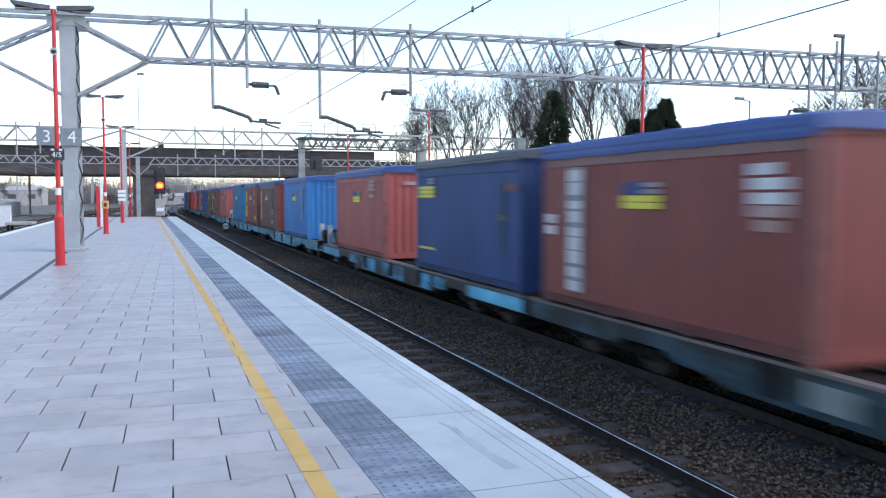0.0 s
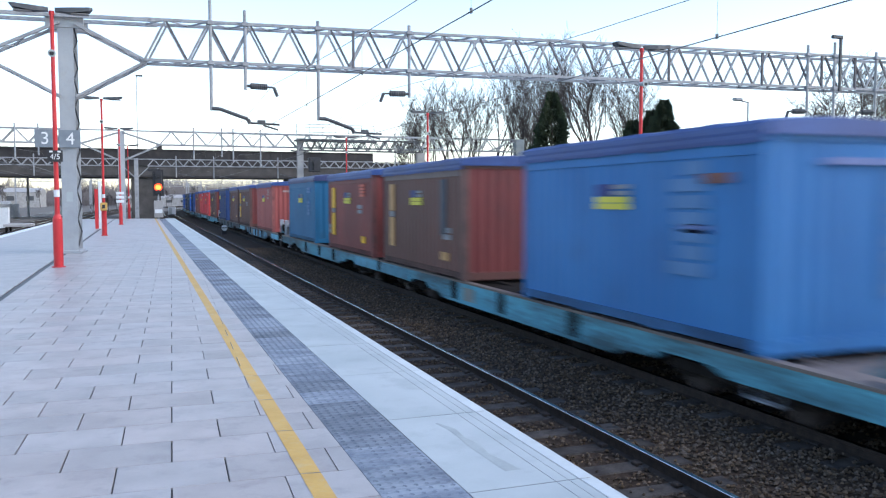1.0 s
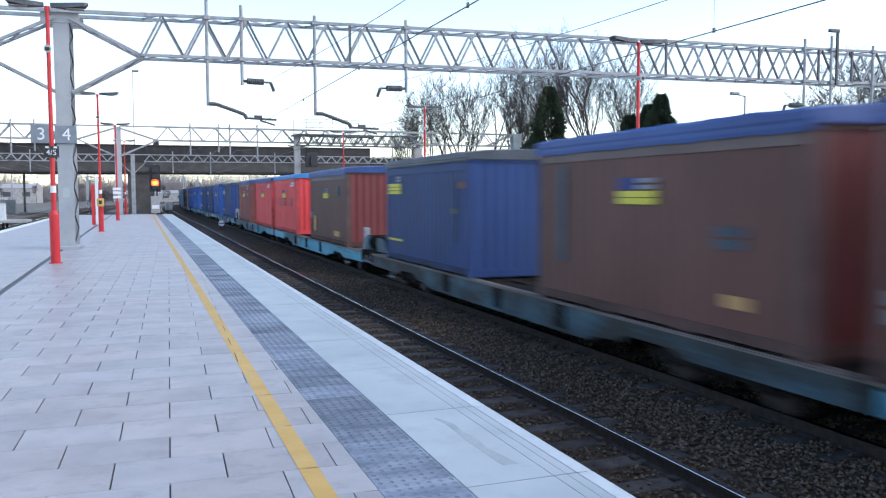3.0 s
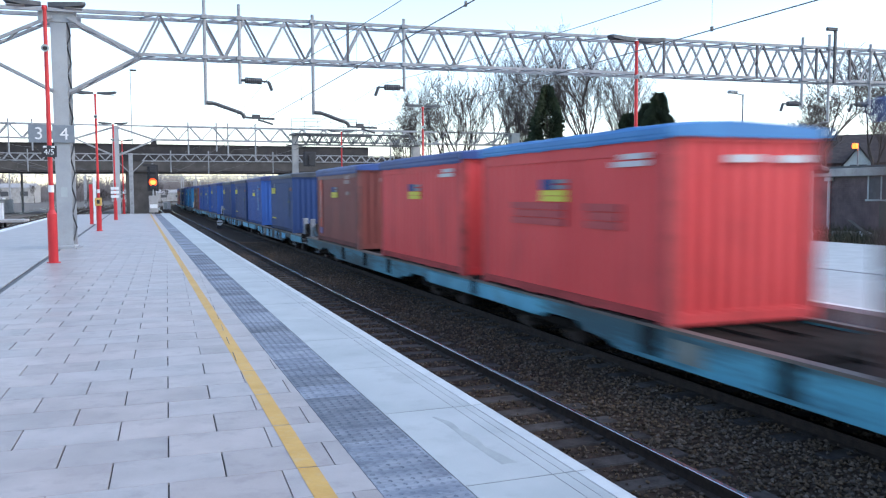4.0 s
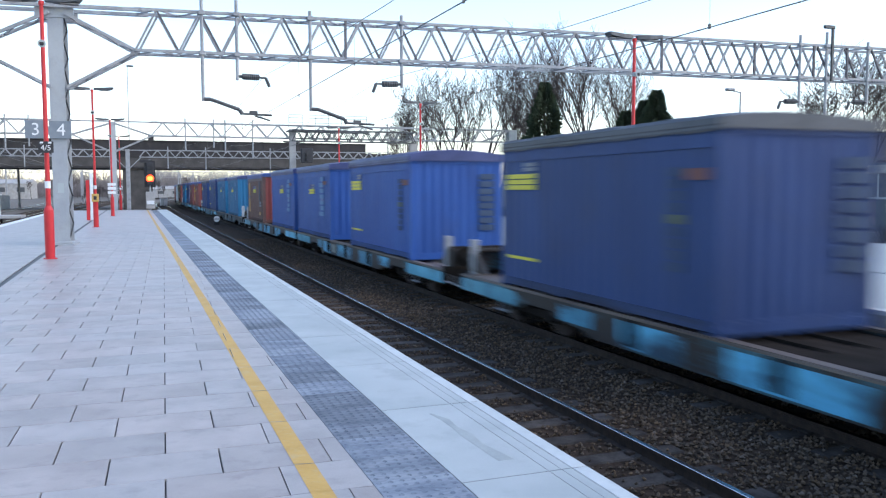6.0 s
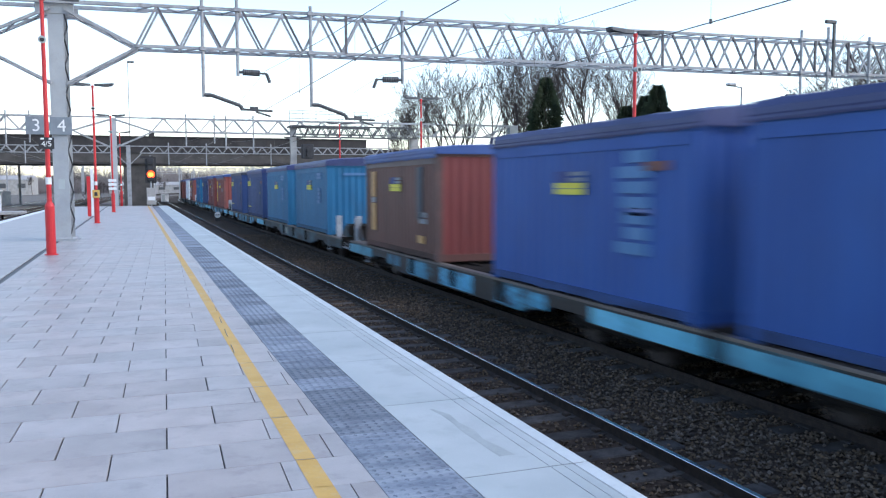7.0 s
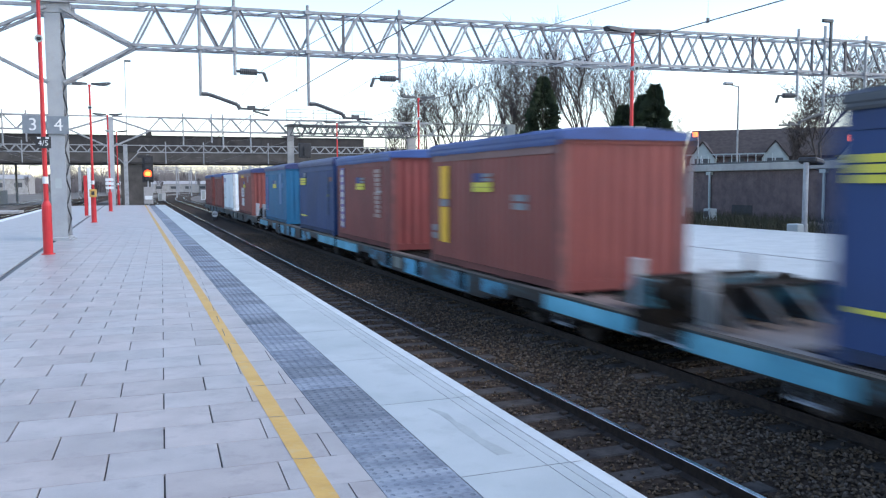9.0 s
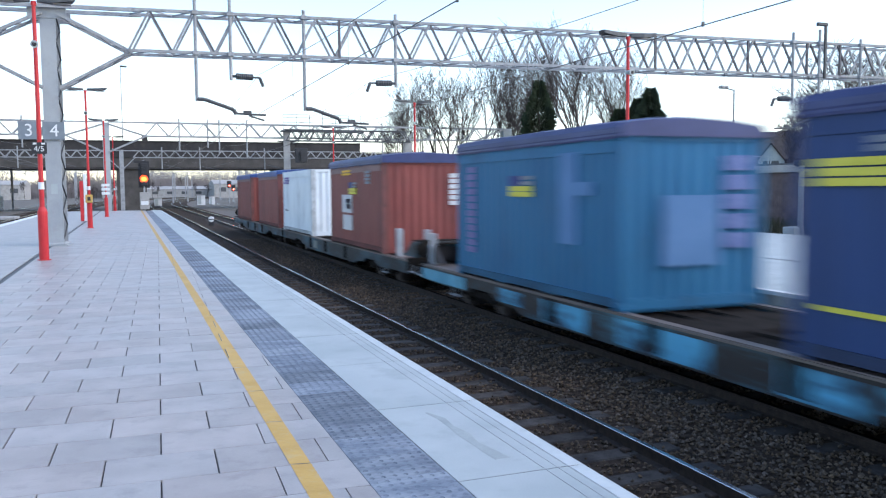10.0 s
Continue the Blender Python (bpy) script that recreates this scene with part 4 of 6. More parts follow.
# second gantry at the platform's end, with the signal walkway
gantry_b = thing("overhead_line_gantry", "pale steel lattice gantry with a railed signal walkway", "gantry")
Y2 = 70.0
part("mast", i_mast(B(), -1.55, Y2, 0.0, 6.9, 0.5, 0.5), M_MAST, gantry_b)
part("truss", lattice(B(), (1.3, Y2), (32.2, Y2 - 0.6), 5.88, 6.95, 0.6, 1.85, 0.055, 0.04), M_GALV, gantry_b)
part("truss", lattice(B(), (-4.4, Y2), (-34, Y2 + 0.5), 5.88, 6.95, 0.6, 1.85, 0.055, 0.04), M_GALV, gantry_b)
for x1, x0 in ((1.3, -1.4), (-4.4, -1.7)):
    part("knee_brace", laced(B(), (x0, Y2, 6.8), (x1, Y2, 5.9), 0.5, 0.055), M_GALV, gantry_b)
    part("knee_brace", laced(B(), (x0, Y2, 4.6), (x1, Y2, 5.85), 0.5, 0.055), M_GALV, gantry_b)
    part("top_chord", bar(B(), (x0, Y2, 6.95), (x1, Y2, 6.95), 0.11, 0.11), M_GALV, gantry_b)
for x, z in ((3.9, 4.7), (6.1, 5.0), (7.0, 4.6), (9.2, 4.2), (-9, 4.6), (-7.4, 4.9), (-12, 4.8), (20.8, 4.4), (-14, 4.9), (-18, 4.8)):
    part("drop_tube", rod(B(), (x, Y2 - 0.35, z), (x, Y2 - 0.35, 7.3), 0.06), M_GALV, gantry_b)
part("end_mast", box(B(), 32.2, Y2 - 0.9, -0.2, 33.0, Y2 - 0.2, 7.0), M_COPING, gantry_b)
part("knee_brace", laced(B(), (32.3, Y2 - 0.6, 6.9), (29.6, Y2 - 0.6, 5.9), 0.4, 0.05), M_GALV, gantry_b)
part("column", i_mast(B(), 12.35, Y2 - 1, 0.0, 6.6, 0.5, 0.4), M_CONCRETE, gantry_b)
part("column", i_mast(B(), 22.9, Y2 - 1, 0.0, 5.6, 0.7, 0.4), M_CONCRETE, gantry_b)
part("walkway", box(B(), 11.9, Y2 - 1.6, 6.35, 18.8, Y2 - 0.6, 6.47), M_DARKGREY, gantry_b)
bm = B()
for i in range(7):
    rod(bm, (12.0 + 1.1 * i, Y2 - 1.5, 6.4), (12.0 + 1.1 * i, Y2 - 1.5, 7.75), 0.035)
for z in (7.1, 7.5, 7.75):
    rod(bm, (12.0, Y2 - 1.5, z), (18.6, Y2 - 1.5, z), 0.03)
part("railing", bm, M_COPING, gantry_b)
part("walkway_truss", lattice(B(), (12.2, Y2 - 1.4), (23.0, Y2 - 1.2), 5.6, 6.5, 0.5, 0.95, 0.05, 0.035), M_DARKGREY, gantry_b)
sig = part("signal_head", box(B(), 12.9, Y2 - 1.9, 3.8, 13.9, Y2 - 1.5, 5.0, 0.06), M_BLACK, gantry_b)
part("hood", rod(B(), (13.4, Y2 - 2.15, 4.55), (13.4, Y2 - 1.9, 4.55), 0.16, n=14), M_BLACK, sig)
part("hood", rod(B(), (13.4, Y2 - 2.15, 4.15), (13.4, Y2 - 1.9, 4.15), 0.16, n=14), M_BLACK, sig)

# third gantry before the road bridge
gantry_c = thing("overhead_line_gantry", "slender grey lattice gantry standing before the road bridge", "gantry")
Y3 = 108.0
part("mast", box(B(), -0.98, Y3 - 0.2, -1.1, -0.5, Y3 + 0.2, 6.55), M_GALV, gantry_c)
part("truss", lattice(B(), (0.6, Y3), (34, Y3 - 2), 5.62, 6.45, 0.5, 1.4, 0.05, 0.045), M_GALV, gantry_c)
part("truss", lattice(B(), (-2.2, Y3), (-40, Y3 + 2), 5.62, 6.45, 0.5, 1.4, 0.05, 0.045), M_GALV, gantry_c)
part("top_chord", bar(B(), (-2.2, Y3, 6.45), (0.6, Y3, 6.45), 0.1, 0.1), M_GALV, gantry_c)
part("knee_brace", bar(B(), (-0.6, Y3, 4.2), (0.8, Y3, 5.6), 0.1, 0.1), M_GALV, gantry_c)
part("knee_brace", bar(B(), (-0.9, Y3, 4.2), (-2.3, Y3, 5.6), 0.1, 0.1), M_GALV, gantry_c)
for x, z in ((3.9, 4.2), (8.4, 4.0), (16.4, 4.2), (-8, 4.4), (-12, 4.3), (-17, 4.4)):
    part("drop_tube", rod(B(), (x, Y3 - 0.3, z), (x, Y3 - 0.3, 6.9), 0.07), M_GALV, gantry_c)
    part("registration_arm", rod(B(), (x, Y3 - 0.3, z + 0.6), (x + 2.2, Y3 - 0.3, z + 0.1), 0.04), M_DARKGREY, gantry_c)


# ---- wires ----
def wire(name, pts, r, label):
    bm = B()
    prev = None
    for x, y, z in pts:
        ring = [bm.verts.new((x + r * math.cos(k * 1.2566), y, z + r * math.sin(k * 1.2566))) for k in range(5)]
        if prev:
            for k in range(5):
                bm.faces.new((prev[k], prev[(k + 1) % 5], ring[(k + 1) % 5], ring[k]))
        prev = ring
    bmesh.ops.recalc_face_normals(bm, faces=bm.faces)
    return tagged(part(name, bm, M_WIRE), label, "wire", "overhead wires")


def sag(x, ya, yb, za, zb, dip, n=12, xb=None):
    xb = x if xb is None else xb
    return [(x + (xb - x) * i / n, ya + (yb - ya) * i / n, za + (zb - za) * i / n - dip * 4 * (i / n) * (1 - i / n)) for i in range(n + 1)]


for x, zc in ((NEAR_TRACK, 3.87), (TRAIN_TRACK, 3.8), (-7.3, 3.85), (-10.7, 3.85)):
    wire("contact_wire", [(x + 0.2, -30, zc), (x - 0.1, 26, zc), (x + 0.15, Y2, zc), (x - 0.1, Y3, zc), (track_x(x, 190), 190, zc)], 0.009, "thin dark contact wire stretched above the track")
    wire("catenary_wire", sag(x, -26, 26, 5.05, 5.1, 0.75) + sag(x, 26, Y2, 5.1, 5.2, 0.6)[1:] + sag(x, Y2, Y3, 5.2, 5.1, 0.6)[1:], 0.007, "thin sagging catenary wire above the contact wire")
    bm = B()
    for y in [-2, 4, 9.6, 15, 20.5, 32, 40, 48, 56, 64, 78, 88, 98]:
        yy = (y + 26) / 52 if y < 26 else ((y - 26) / 44 if y < Y2 else (y - Y2) / 38)
        z = 5.1 - (0.75 if y < 26 else 0.6) * 4 * yy * (1 - yy)
        rod(bm, (x, y, zc), (x, y, z), 0.003, n=4)
        box(bm, x - 0.012, y - 0.02, zc - 0.015, x + 0.012, y + 0.02, zc + 0.05)
    tagged(part("dropper_wires", bm, M_WIRE), "thin dropper wires between catenary and contact wire", "wire", kind="stuff")



# ---- lamp posts ----
def lamp_post(x, y, h=5.8, twin=True):
    p = thing("platform_lamp", "red steel lamp post with two flat dark lamp heads", "lamp post", "red lamp posts along the platforms", at=pose(x, y, 0))
    part("base", rod(rod(rod(B(), (0, 0, 0), (0, 0, 1.12), 0.105, n=16), (0, 0, 1.12), (0, 0, 1.22), 0.105, 0.062, n=16), (0, 0, 0), (0, 0, 0.02), 0.15, n=16), M_RED, p, smooth=False)
    part("pole", rod(rod(B(), (0, 0, 1.2), (0, 0, h - 0.05), 0.055, 0.042, n=12), (0, 0, h - 0.06), (0, 0, h + 0.03), 0.06, n=12), M_RED, p)
    part("reflective_band", rod(B(), (0, 0, 1.62), (0, 0, 1.78), 0.064, n=12), M_WHITE, p)
    for s in (-1, 1):
        bm = B()
        prof = [(0.07, -0.02, 0.06), (0.22, -0.03, 0.10), (0.42, -0.055, 0.15), (0.80, -0.02, 0.15), (0.86, 0.04, 0.10)]
        prev = None
        for u, zl, w in prof:
            ring = [bm.verts.new((s * u, yy, h + 0.03 + u * 0.06 + zz)) for yy, zz in ((-w, zl), (w, zl), (w * 0.9, 0.07 - abs(zl) * 0.2), (-w * 0.9, 0.07 - abs(zl) * 0.2))]
            if prev:
                for i in range(4):
                    bm.faces.new((prev[i], prev[(i + 1) % 4], ring[(i + 1) % 4], ring[i]))
            else:
                bm.faces.new(ring)
            prev = ring
        bm.faces.new(prev)
        bmesh.ops.recalc_face_normals(bm, faces=bm.faces)
        head = part("lamp_head", bm, M_DARKGREY, p)
        part("lens", box(B(), min(s * 0.4, s * 0.78), -0.1, h - 0.012, max(s * 0.4, s * 0.78), 0.1, h + 0.004), M_CONCRETE, head)
    horn = part("loudspeaker", rod(rod(B(), (0.0, -0.05, h - 0.93), (0.0, -0.22, h - 0.95), 0.05, 0.085, n=14), (0.0, 0.05, h - 0.93), (0.0, -0.06, h - 0.93), 0.065, n=12), M_COPING, p)
    part("speaker_mouth", rod(B(), (0.0, -0.21, h - 0.95), (0.0, -0.224, h - 0.95), 0.05, n=14), M_BLACK, horn)
    return p


first_lamp = lamp_post(-1.87, 20.9)
for x, y in ((-1.60, 38.3), (-1.32, 54.4), (-1.10, 70.9)):
    copy_thing(first_lamp, pose(x, y, 0))

far_lamp = lamp_post(12.75, 19.4, 5.6)
for y in (37.3, 54.0, 71.0):
    copy_thing(far_lamp, pose(12.75, y, 0))

# small dark direction plate on the first post
plate = thing("platform_direction_plate", "small black plate with white platform numbers on a post", "sign", at=pose(-1.87, 20.80, 2.55))
part("panel", box(B(), -0.16, -0.035, -0.13, 0.16, -0.02, 0.13, 0.004), M_BLACK, plate)
lettering("numerals", "4/5", 0.17, M_WHITE, plate, pose(0, -0.037, -0.02, 90, 0, 0))
for x in (-0.12, 0.05):
    part("arrow", box(B(), x, -0.042, 0.08, x + 0.07, -0.036, 0.12), M_WHITE, plate)


def number_sign(x, y, z, left, right, w=0.66, h=0.55):
    sgn = thing("platform_number_sign", f"grey platform sign with white numerals {left} and {right}", "sign", "platform number signs", at=pose(x, y, z))
    for s, n in ((-1, left), (1, right)):
        p = part("panel", box(B(), s * (w / 2 + 0.02) - w / 2, -0.05, -h / 2, s * (w / 2 + 0.02) + w / 2, -0.02, h / 2, 0.006), M_SIGN, sgn)
        lettering("numeral", n, h * 0.98, M_WHITE, p, pose(s * (w / 2 + 0.04), -0.052, -0.01, 90, 0, 0))
    part("bracket", box(B(), -0.25, -0.02, -0.1, 0.25, 0.0, 0.1), M_GALV, sgn)
    return sgn


number_sign(GX - 0.31, GY - 0.26, 3.29, "3", "4", 0.58, 0.5)
number_sign(12.75, 19.3, 2.93, "5", "6", 0.34, 0.37)
tagged(part("small_notice", box(B(), 12.55, 19.3, 2.15, 12.78, 19.33, 2.4, 0.005), M_YELLOW), "small faded tan notice on a red post", "sign")

# yellow box and white board on the second post, red and white posts near it
notice = thing("emergency_point", "small yellow equipment box strapped to a red post", "equipment box", at=pose(-1.60, 38.15, 1.25))
part("box_body", box(B(), -0.14, -0.12, -0.17, 0.14, 0.0, 0.17, 0.02), M_YELLOW, notice)
part("emblem", box(B(), -0.06, -0.128, -0.08, 0.06, -0.12, 0.08), M_BLACK, notice)
board = thing("barrier_post", "upright red and white striped marker post", "marker post", at=pose(-2.25, 47.3, 0))
part("post", box(B(), -0.17, -0.05, 0, 0.0, 0.05, 2.1, 0.01), M_RED, board)
part("post", box(B(), 0.02, -0.05, 0, 0.17, 0.05, 2.5, 0.01), M_WHITE, board)
for z in (1.35, 1.6, 1.85):
    tagged(part("marker_plate", box(B(), -1.56, 54.2, z, -1.10, 54.23, z + 0.16, 0.005), M_WHITE), "small white plate with dark bars", "sign", "marker plates")

# platform-end signal
signal = thing("colour_light_signal", "black colour light signal glowing orange at the platform end", "signal", at=pose(1.13, 69.6, 0))
part("post", rod(B(), (0, 0.15, 0), (0, 0.15, 4.0), 0.07, n=12), M_GALV, signal)
head = part("head", box(B(), -0.28, -0.1, 1.95, 0.28, 0.1, 3.75, 0.05), M_BLACK, signal)
part("backplate", box(B(), -0.42, 0.1, 1.8, 0.42, 0.13, 3.9, 0.02), M_BLACK, signal)
for z in (2.1, 2.5, 2.95, 3.4):
    part("hood", rod(B(), (0, -0.1, z + 0.05), (0, -0.38, z + 0.05), 0.17, n=14) if z != 2.5 else box(B(), -0.18, -0.40, z + 0.16, 0.18, -0.1, z + 0.19), M_BLACK, head)
part("lit_lens", rod(B(), (0, -0.1, 2.5), (0, -0.15, 2.5), 0.20, n=18), M_ORANGE, head, "glowing orange lens")
# emissive ring added for the orange halo round the lamp
part("halo_ring", rod(B(), (0, -0.1, 2.5), (0, -0.13, 2.5), 0.30, n=18), M_EMBER, head, "glowing ring that stands for the lamp's orange halo")
part("arm", box(B(), -0.75, 0.0, 3.75, 0.2, 0.1, 3.95), M_BLACK, signal)
part("number_box", box(B(), -0.35, -0.1, 0.1, 0.35, 0.3, 1.45, 0.03), M_CONCRETE, signal)
part("diamond_plate", box(B(), -0.28, -0.14, 0.45, 0.28, -0.11, 0.75, 0.01), M_WHITE, signal)

# round shunt disc beside the tracks
disc = thing("ground_signal", "small white-faced ground signal standing between the tracks", "signal", at=pose(5.68, 64, -1.07))
part("body", box(B(), -0.18, -0.1, 0.0, 0.18, 0.3, 0.30, 0.03), M_BLACK, disc)
part("disc_face", rod(B(), (0, -0.1, 0.48), (0, -0.16, 0.48), 0.22, n=20), M_WHITE, disc)
part("bar", box(B(), -0.2, -0.18, 0.45, 0.2, -0.162, 0.51), M_BLACK, disc)


# ---- road bridge over the tracks ----
bridge = thing("road_bridge", "dark road bridge with deep girders over the tracks", "bridge", kind="structure")
YB = 126.0
bm = B()
box(bm, -95, YB, 6.3, 34, YB + 0.6, 8.55)
part("girder", bm, M_GIRDER, bridge)
for i in range(22):
    part("stiffener", box(B(), -92 + 5.8 * i, YB - 0.12, 6.3, -91.7 + 5.8 * i, YB, 8.4), M_GIRDER, bridge)
part("parapet_rail", box(B(), -95, YB - 0.15, 8.55, 34, YB + 0.7, 8.7), M_GIRDER, bridge)
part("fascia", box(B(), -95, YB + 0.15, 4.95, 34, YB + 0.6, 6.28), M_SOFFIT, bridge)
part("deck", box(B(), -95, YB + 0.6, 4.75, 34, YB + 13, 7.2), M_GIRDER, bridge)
# dark strip below the fascia, modelled in place of the black shadow line
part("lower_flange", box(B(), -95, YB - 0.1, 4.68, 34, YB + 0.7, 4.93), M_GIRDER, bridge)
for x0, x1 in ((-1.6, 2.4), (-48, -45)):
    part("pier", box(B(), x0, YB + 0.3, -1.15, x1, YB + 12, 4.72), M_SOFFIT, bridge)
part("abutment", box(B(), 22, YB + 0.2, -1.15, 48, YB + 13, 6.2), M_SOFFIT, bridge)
part("parapet", box(B(), 34, YB, 6.2, 60, YB + 0.6, 7.2), M_GIRDER, bridge)
part("hut", box(B(), 2.0, YB + 4, 8.0, 2.8, YB + 5, 9.6), M_GIRDER, bridge)


# ---- what lies beyond and beside ----
def shed(name, x, y, w, d, h, mat, label, roof_h=0.0, windows=0):
    b = thing(name, label, "building", at=pose(x, y, -1.17))
    part("wall", box(B(), -w / 2, 0, 0, w / 2, d, h), mat, b)
    bm = B()
    v = [bm.verts.new(q) for q in ((-w / 2 - 0.2, -0.2, h), (w / 2 + 0.2, -0.2, h), (w / 2 + 0.2, d + 0.2, h), (-w / 2 - 0.2, d + 0.2, h), (-w / 2 - 0.2, d / 2, h + max(roof_h, 0.25)), (w / 2 + 0.2, d / 2, h + max(roof_h, 0.25)))]
    for f in ((0, 1, 5, 4), (2, 3, 4, 5), (0, 4, 3), (1, 2, 5), (0, 3, 2, 1)):
        bm.faces.new([v[i] for i in f])
    # roof as pale as concrete, distance haze put into its colour
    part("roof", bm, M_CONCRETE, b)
    for i in range(windows):
        part("window", box(B(), -w / 2 + (i + 0.3) * w / windows, -0.06, h * 0.45, -w / 2 + (i + 0.7) * w / windows, 0.02, h * 0.75), M_DARKGREY, b)
    return b


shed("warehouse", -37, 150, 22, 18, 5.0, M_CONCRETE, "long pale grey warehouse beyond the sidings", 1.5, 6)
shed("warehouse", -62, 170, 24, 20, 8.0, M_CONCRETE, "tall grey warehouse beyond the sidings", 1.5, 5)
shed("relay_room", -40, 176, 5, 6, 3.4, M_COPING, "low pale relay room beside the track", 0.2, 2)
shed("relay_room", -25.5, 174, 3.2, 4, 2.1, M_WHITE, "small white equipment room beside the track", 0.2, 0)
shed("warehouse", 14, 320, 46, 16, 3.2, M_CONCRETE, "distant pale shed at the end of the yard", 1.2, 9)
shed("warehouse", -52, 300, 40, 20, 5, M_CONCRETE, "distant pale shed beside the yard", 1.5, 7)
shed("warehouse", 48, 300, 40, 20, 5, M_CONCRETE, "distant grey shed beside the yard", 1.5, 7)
for x, y, w, h in ((-12.6, 84, 2.2, 2.0), (-14.2, 90, 1.6, 1.8), (-15.8, 93, 1.4, 2.0), (-31, 168, 3.6, 3.4), (4.6, 150, 1.2, 1.4), (12.5, 160, 1.4, 1.8), (15.0, 166, 1.0, 1.5)):
    lc = thing("lineside_cabinet", "pale grey lineside equipment cabinet", "cabinet", "cabinets beside the far tracks", at=pose(x, y, -1.17))
    part("body", box(B(), -w / 2, -0.4, 0, w / 2, 0.4, h, 0.03), M_WHITE, lc)
    part("roof", box(B(), -w / 2 - 0.05, -0.45, h, w / 2 + 0.05, 0.45, h + 0.06), M_CONCRETE, lc)
    part("door", box(B(), -w / 2 + 0.1, -0.42, 0.15, -0.02, -0.4, h - 0.15), M_COPING, lc)

# yard tracks, masts and portals beyond the bridge
for x, yaw in ((13.0, 0.03), (17.0, 0.05), (-15.2, -0.01)):
    bm = B()
    for side in (-0.75, 0.75):
        bar(bm, (x + side, 95, RAIL_Z - 0.1), (x + side + 160 * yaw, 255, RAIL_Z - 0.1), 0.07, 0.12)
    tagged(part("siding_rails", bm, M_RAILTOP), "pair of worn siding rails in the yard", "track", kind="structure")


def portal(x0, x1, y):
    p = thing("wire_portal", "plain grey steel portal carrying wires over the yard", "gantry", "far wire portals")
    part("mast", box(B(), x0 - 0.15, y - 0.15, -1.15, x0 + 0.15, y + 0.15, 6.2), M_GALV, p)
    part("mast", box(B(), x1 - 0.15, y - 0.15, -1.15, x1 + 0.15, y + 0.15, 6.2), M_GALV, p)
    part("beam", lattice(B(), (x0, y), (x1, y), 5.4, 6.1, 0.4, 1.6, 0.05, 0.04), M_GALV, p)
    for k in range(4):
        x = x0 + (x1 - x0) * (k + 0.6) / 4.4
        part("drop_tube", rod(B(), (x, y, 4.2), (x, y, 5.6), 0.06, n=6), M_GALV, p)


for x0, x1, y in ((0.5, 24, 158), (-1, 27, 190), (2, 32, 226), (3, 38, 268), (-24, -4, 160), (-26, -4, 200)):
    portal(x0, x1, y)
for x, y in ((19.5, 150), (21, 172), (13, 205), (-13.2, 60), (-13.2, 88), (-22, 118), (-16.5, 140), (24, 240), (8.5, 180), (11.5, 232), (16, 262), (-9.5, 175), (-12, 215), (-27, 150), (-33, 132), (27, 205), (20.5, 300), (6, 285)):
    m = thing("line_mast", "plain grey overhead line mast with a bracket arm", "mast", "single line masts")
    part("column", i_mast(B(), x, y, -1.15, 6.0, 0.3, 0.3), M_GALV, m)
    part("bracket_arm", rod(B(), (x, y, 5.2), (x + (2.4 if x > 0 else 3.0), y, 4.6), 0.04), M_DARKGREY, m)
for x, y, z in ((20.5, 178, 1.6), (18.2, 165, 2.3)):
    sg = thing("yard_signal", "small dark yard signal showing a red light", "signal", at=pose(x, y, -1.15))
    part("post", rod(B(), (0, 0, 0), (0, 0, z + 1), 0.08), M_GALV, sg)
    part("head", box(B(), -0.4, -0.2, z + 0.9, 0.4, 0.2, z + 2.2, 0.05), M_BLACK, sg)
    part("lit_lens", rod(B(), (0, -0.2, z + 1.3), (0, -0.24, z + 1.3), 0.16), M_REDLAMP, sg)

# palisade fence left of the tracks
bm = B()
for i in range(260):
    y = 25 + i * 0.45
    box(bm, -18.05, y, -1.17, -18.0, y + 0.28, 0.9)
tagged(part("palisade_fence", bm, M_GALV), "grey palisade fence beside the tracks", "fence", kind="stuff")
low = thing("flat_trolley", "low dark rail trolley parked on the track", "trolley", at=pose(-8.9, 70, 0))
part("bed", box(B(), -0.9, -1.5, -0.5, 0.9, 1.5, -0.3, 0.02), M_CONCRETE, low)
for y in (-1, 1):
    for x in (-0.75, 0.75):
        part("wheel", rod(B(), (x - 0.06, y, -0.7), (x + 0.06, y, -0.7), 0.22, n=14), M_GRIME, low)

# tall thin light masts over the yard
for x, y, h in ((-0.7, 150, 23.5), ):
    tm = thing("yard_light_mast", "very tall thin yard light mast", "lamp post", at=pose(x, y, -1.15))
    part("pole", rod(B(), (0, 0, 0), (0, 0, h), 0.11, 0.06, n=8), M_GALV, tm)
    part("lamp_head", box(B(), -0.1, -0.3, h - 0.1, 1.0, 0.3, h + 0.15, 0.05), M_DARKGREY, tm)

# ---- beyond the far platform: brick building, verge, houses, street ----
verge = tagged(part("verge", box(B(), 20.0, -14, -1.16, 70, 110, -0.12), M_GRASS), "rough dark grass verge behind the far platform", "grass", kind="structure")
BX = 25.2
building = thing("brick_building", "long low dark brick building with a pale roof edge", "building", kind="structure")
part("wall", box(B(), BX, -6, -0.12, BX + 7, 33.0, 2.12), M_MORTAR, building)
part("roof_edge", box(B(), BX - 0.22, -6.2, 2.12, BX + 7.2, 33.25, 2.42, 0.01), M_CONCRETE, building)
part("roof", box(B(), BX - 0.1, -6.1, 2.42, BX + 7.1, 33.1, 2.50), M_DARKGREY, building)
pipe = B()
rod(pipe, (0, 0, -0.12), (0, 0, 2.0), 0.055, n=10)
box(pipe, -0.1, -0.16, 1.95, 0.1, 0.16, 2.1, 0.01)
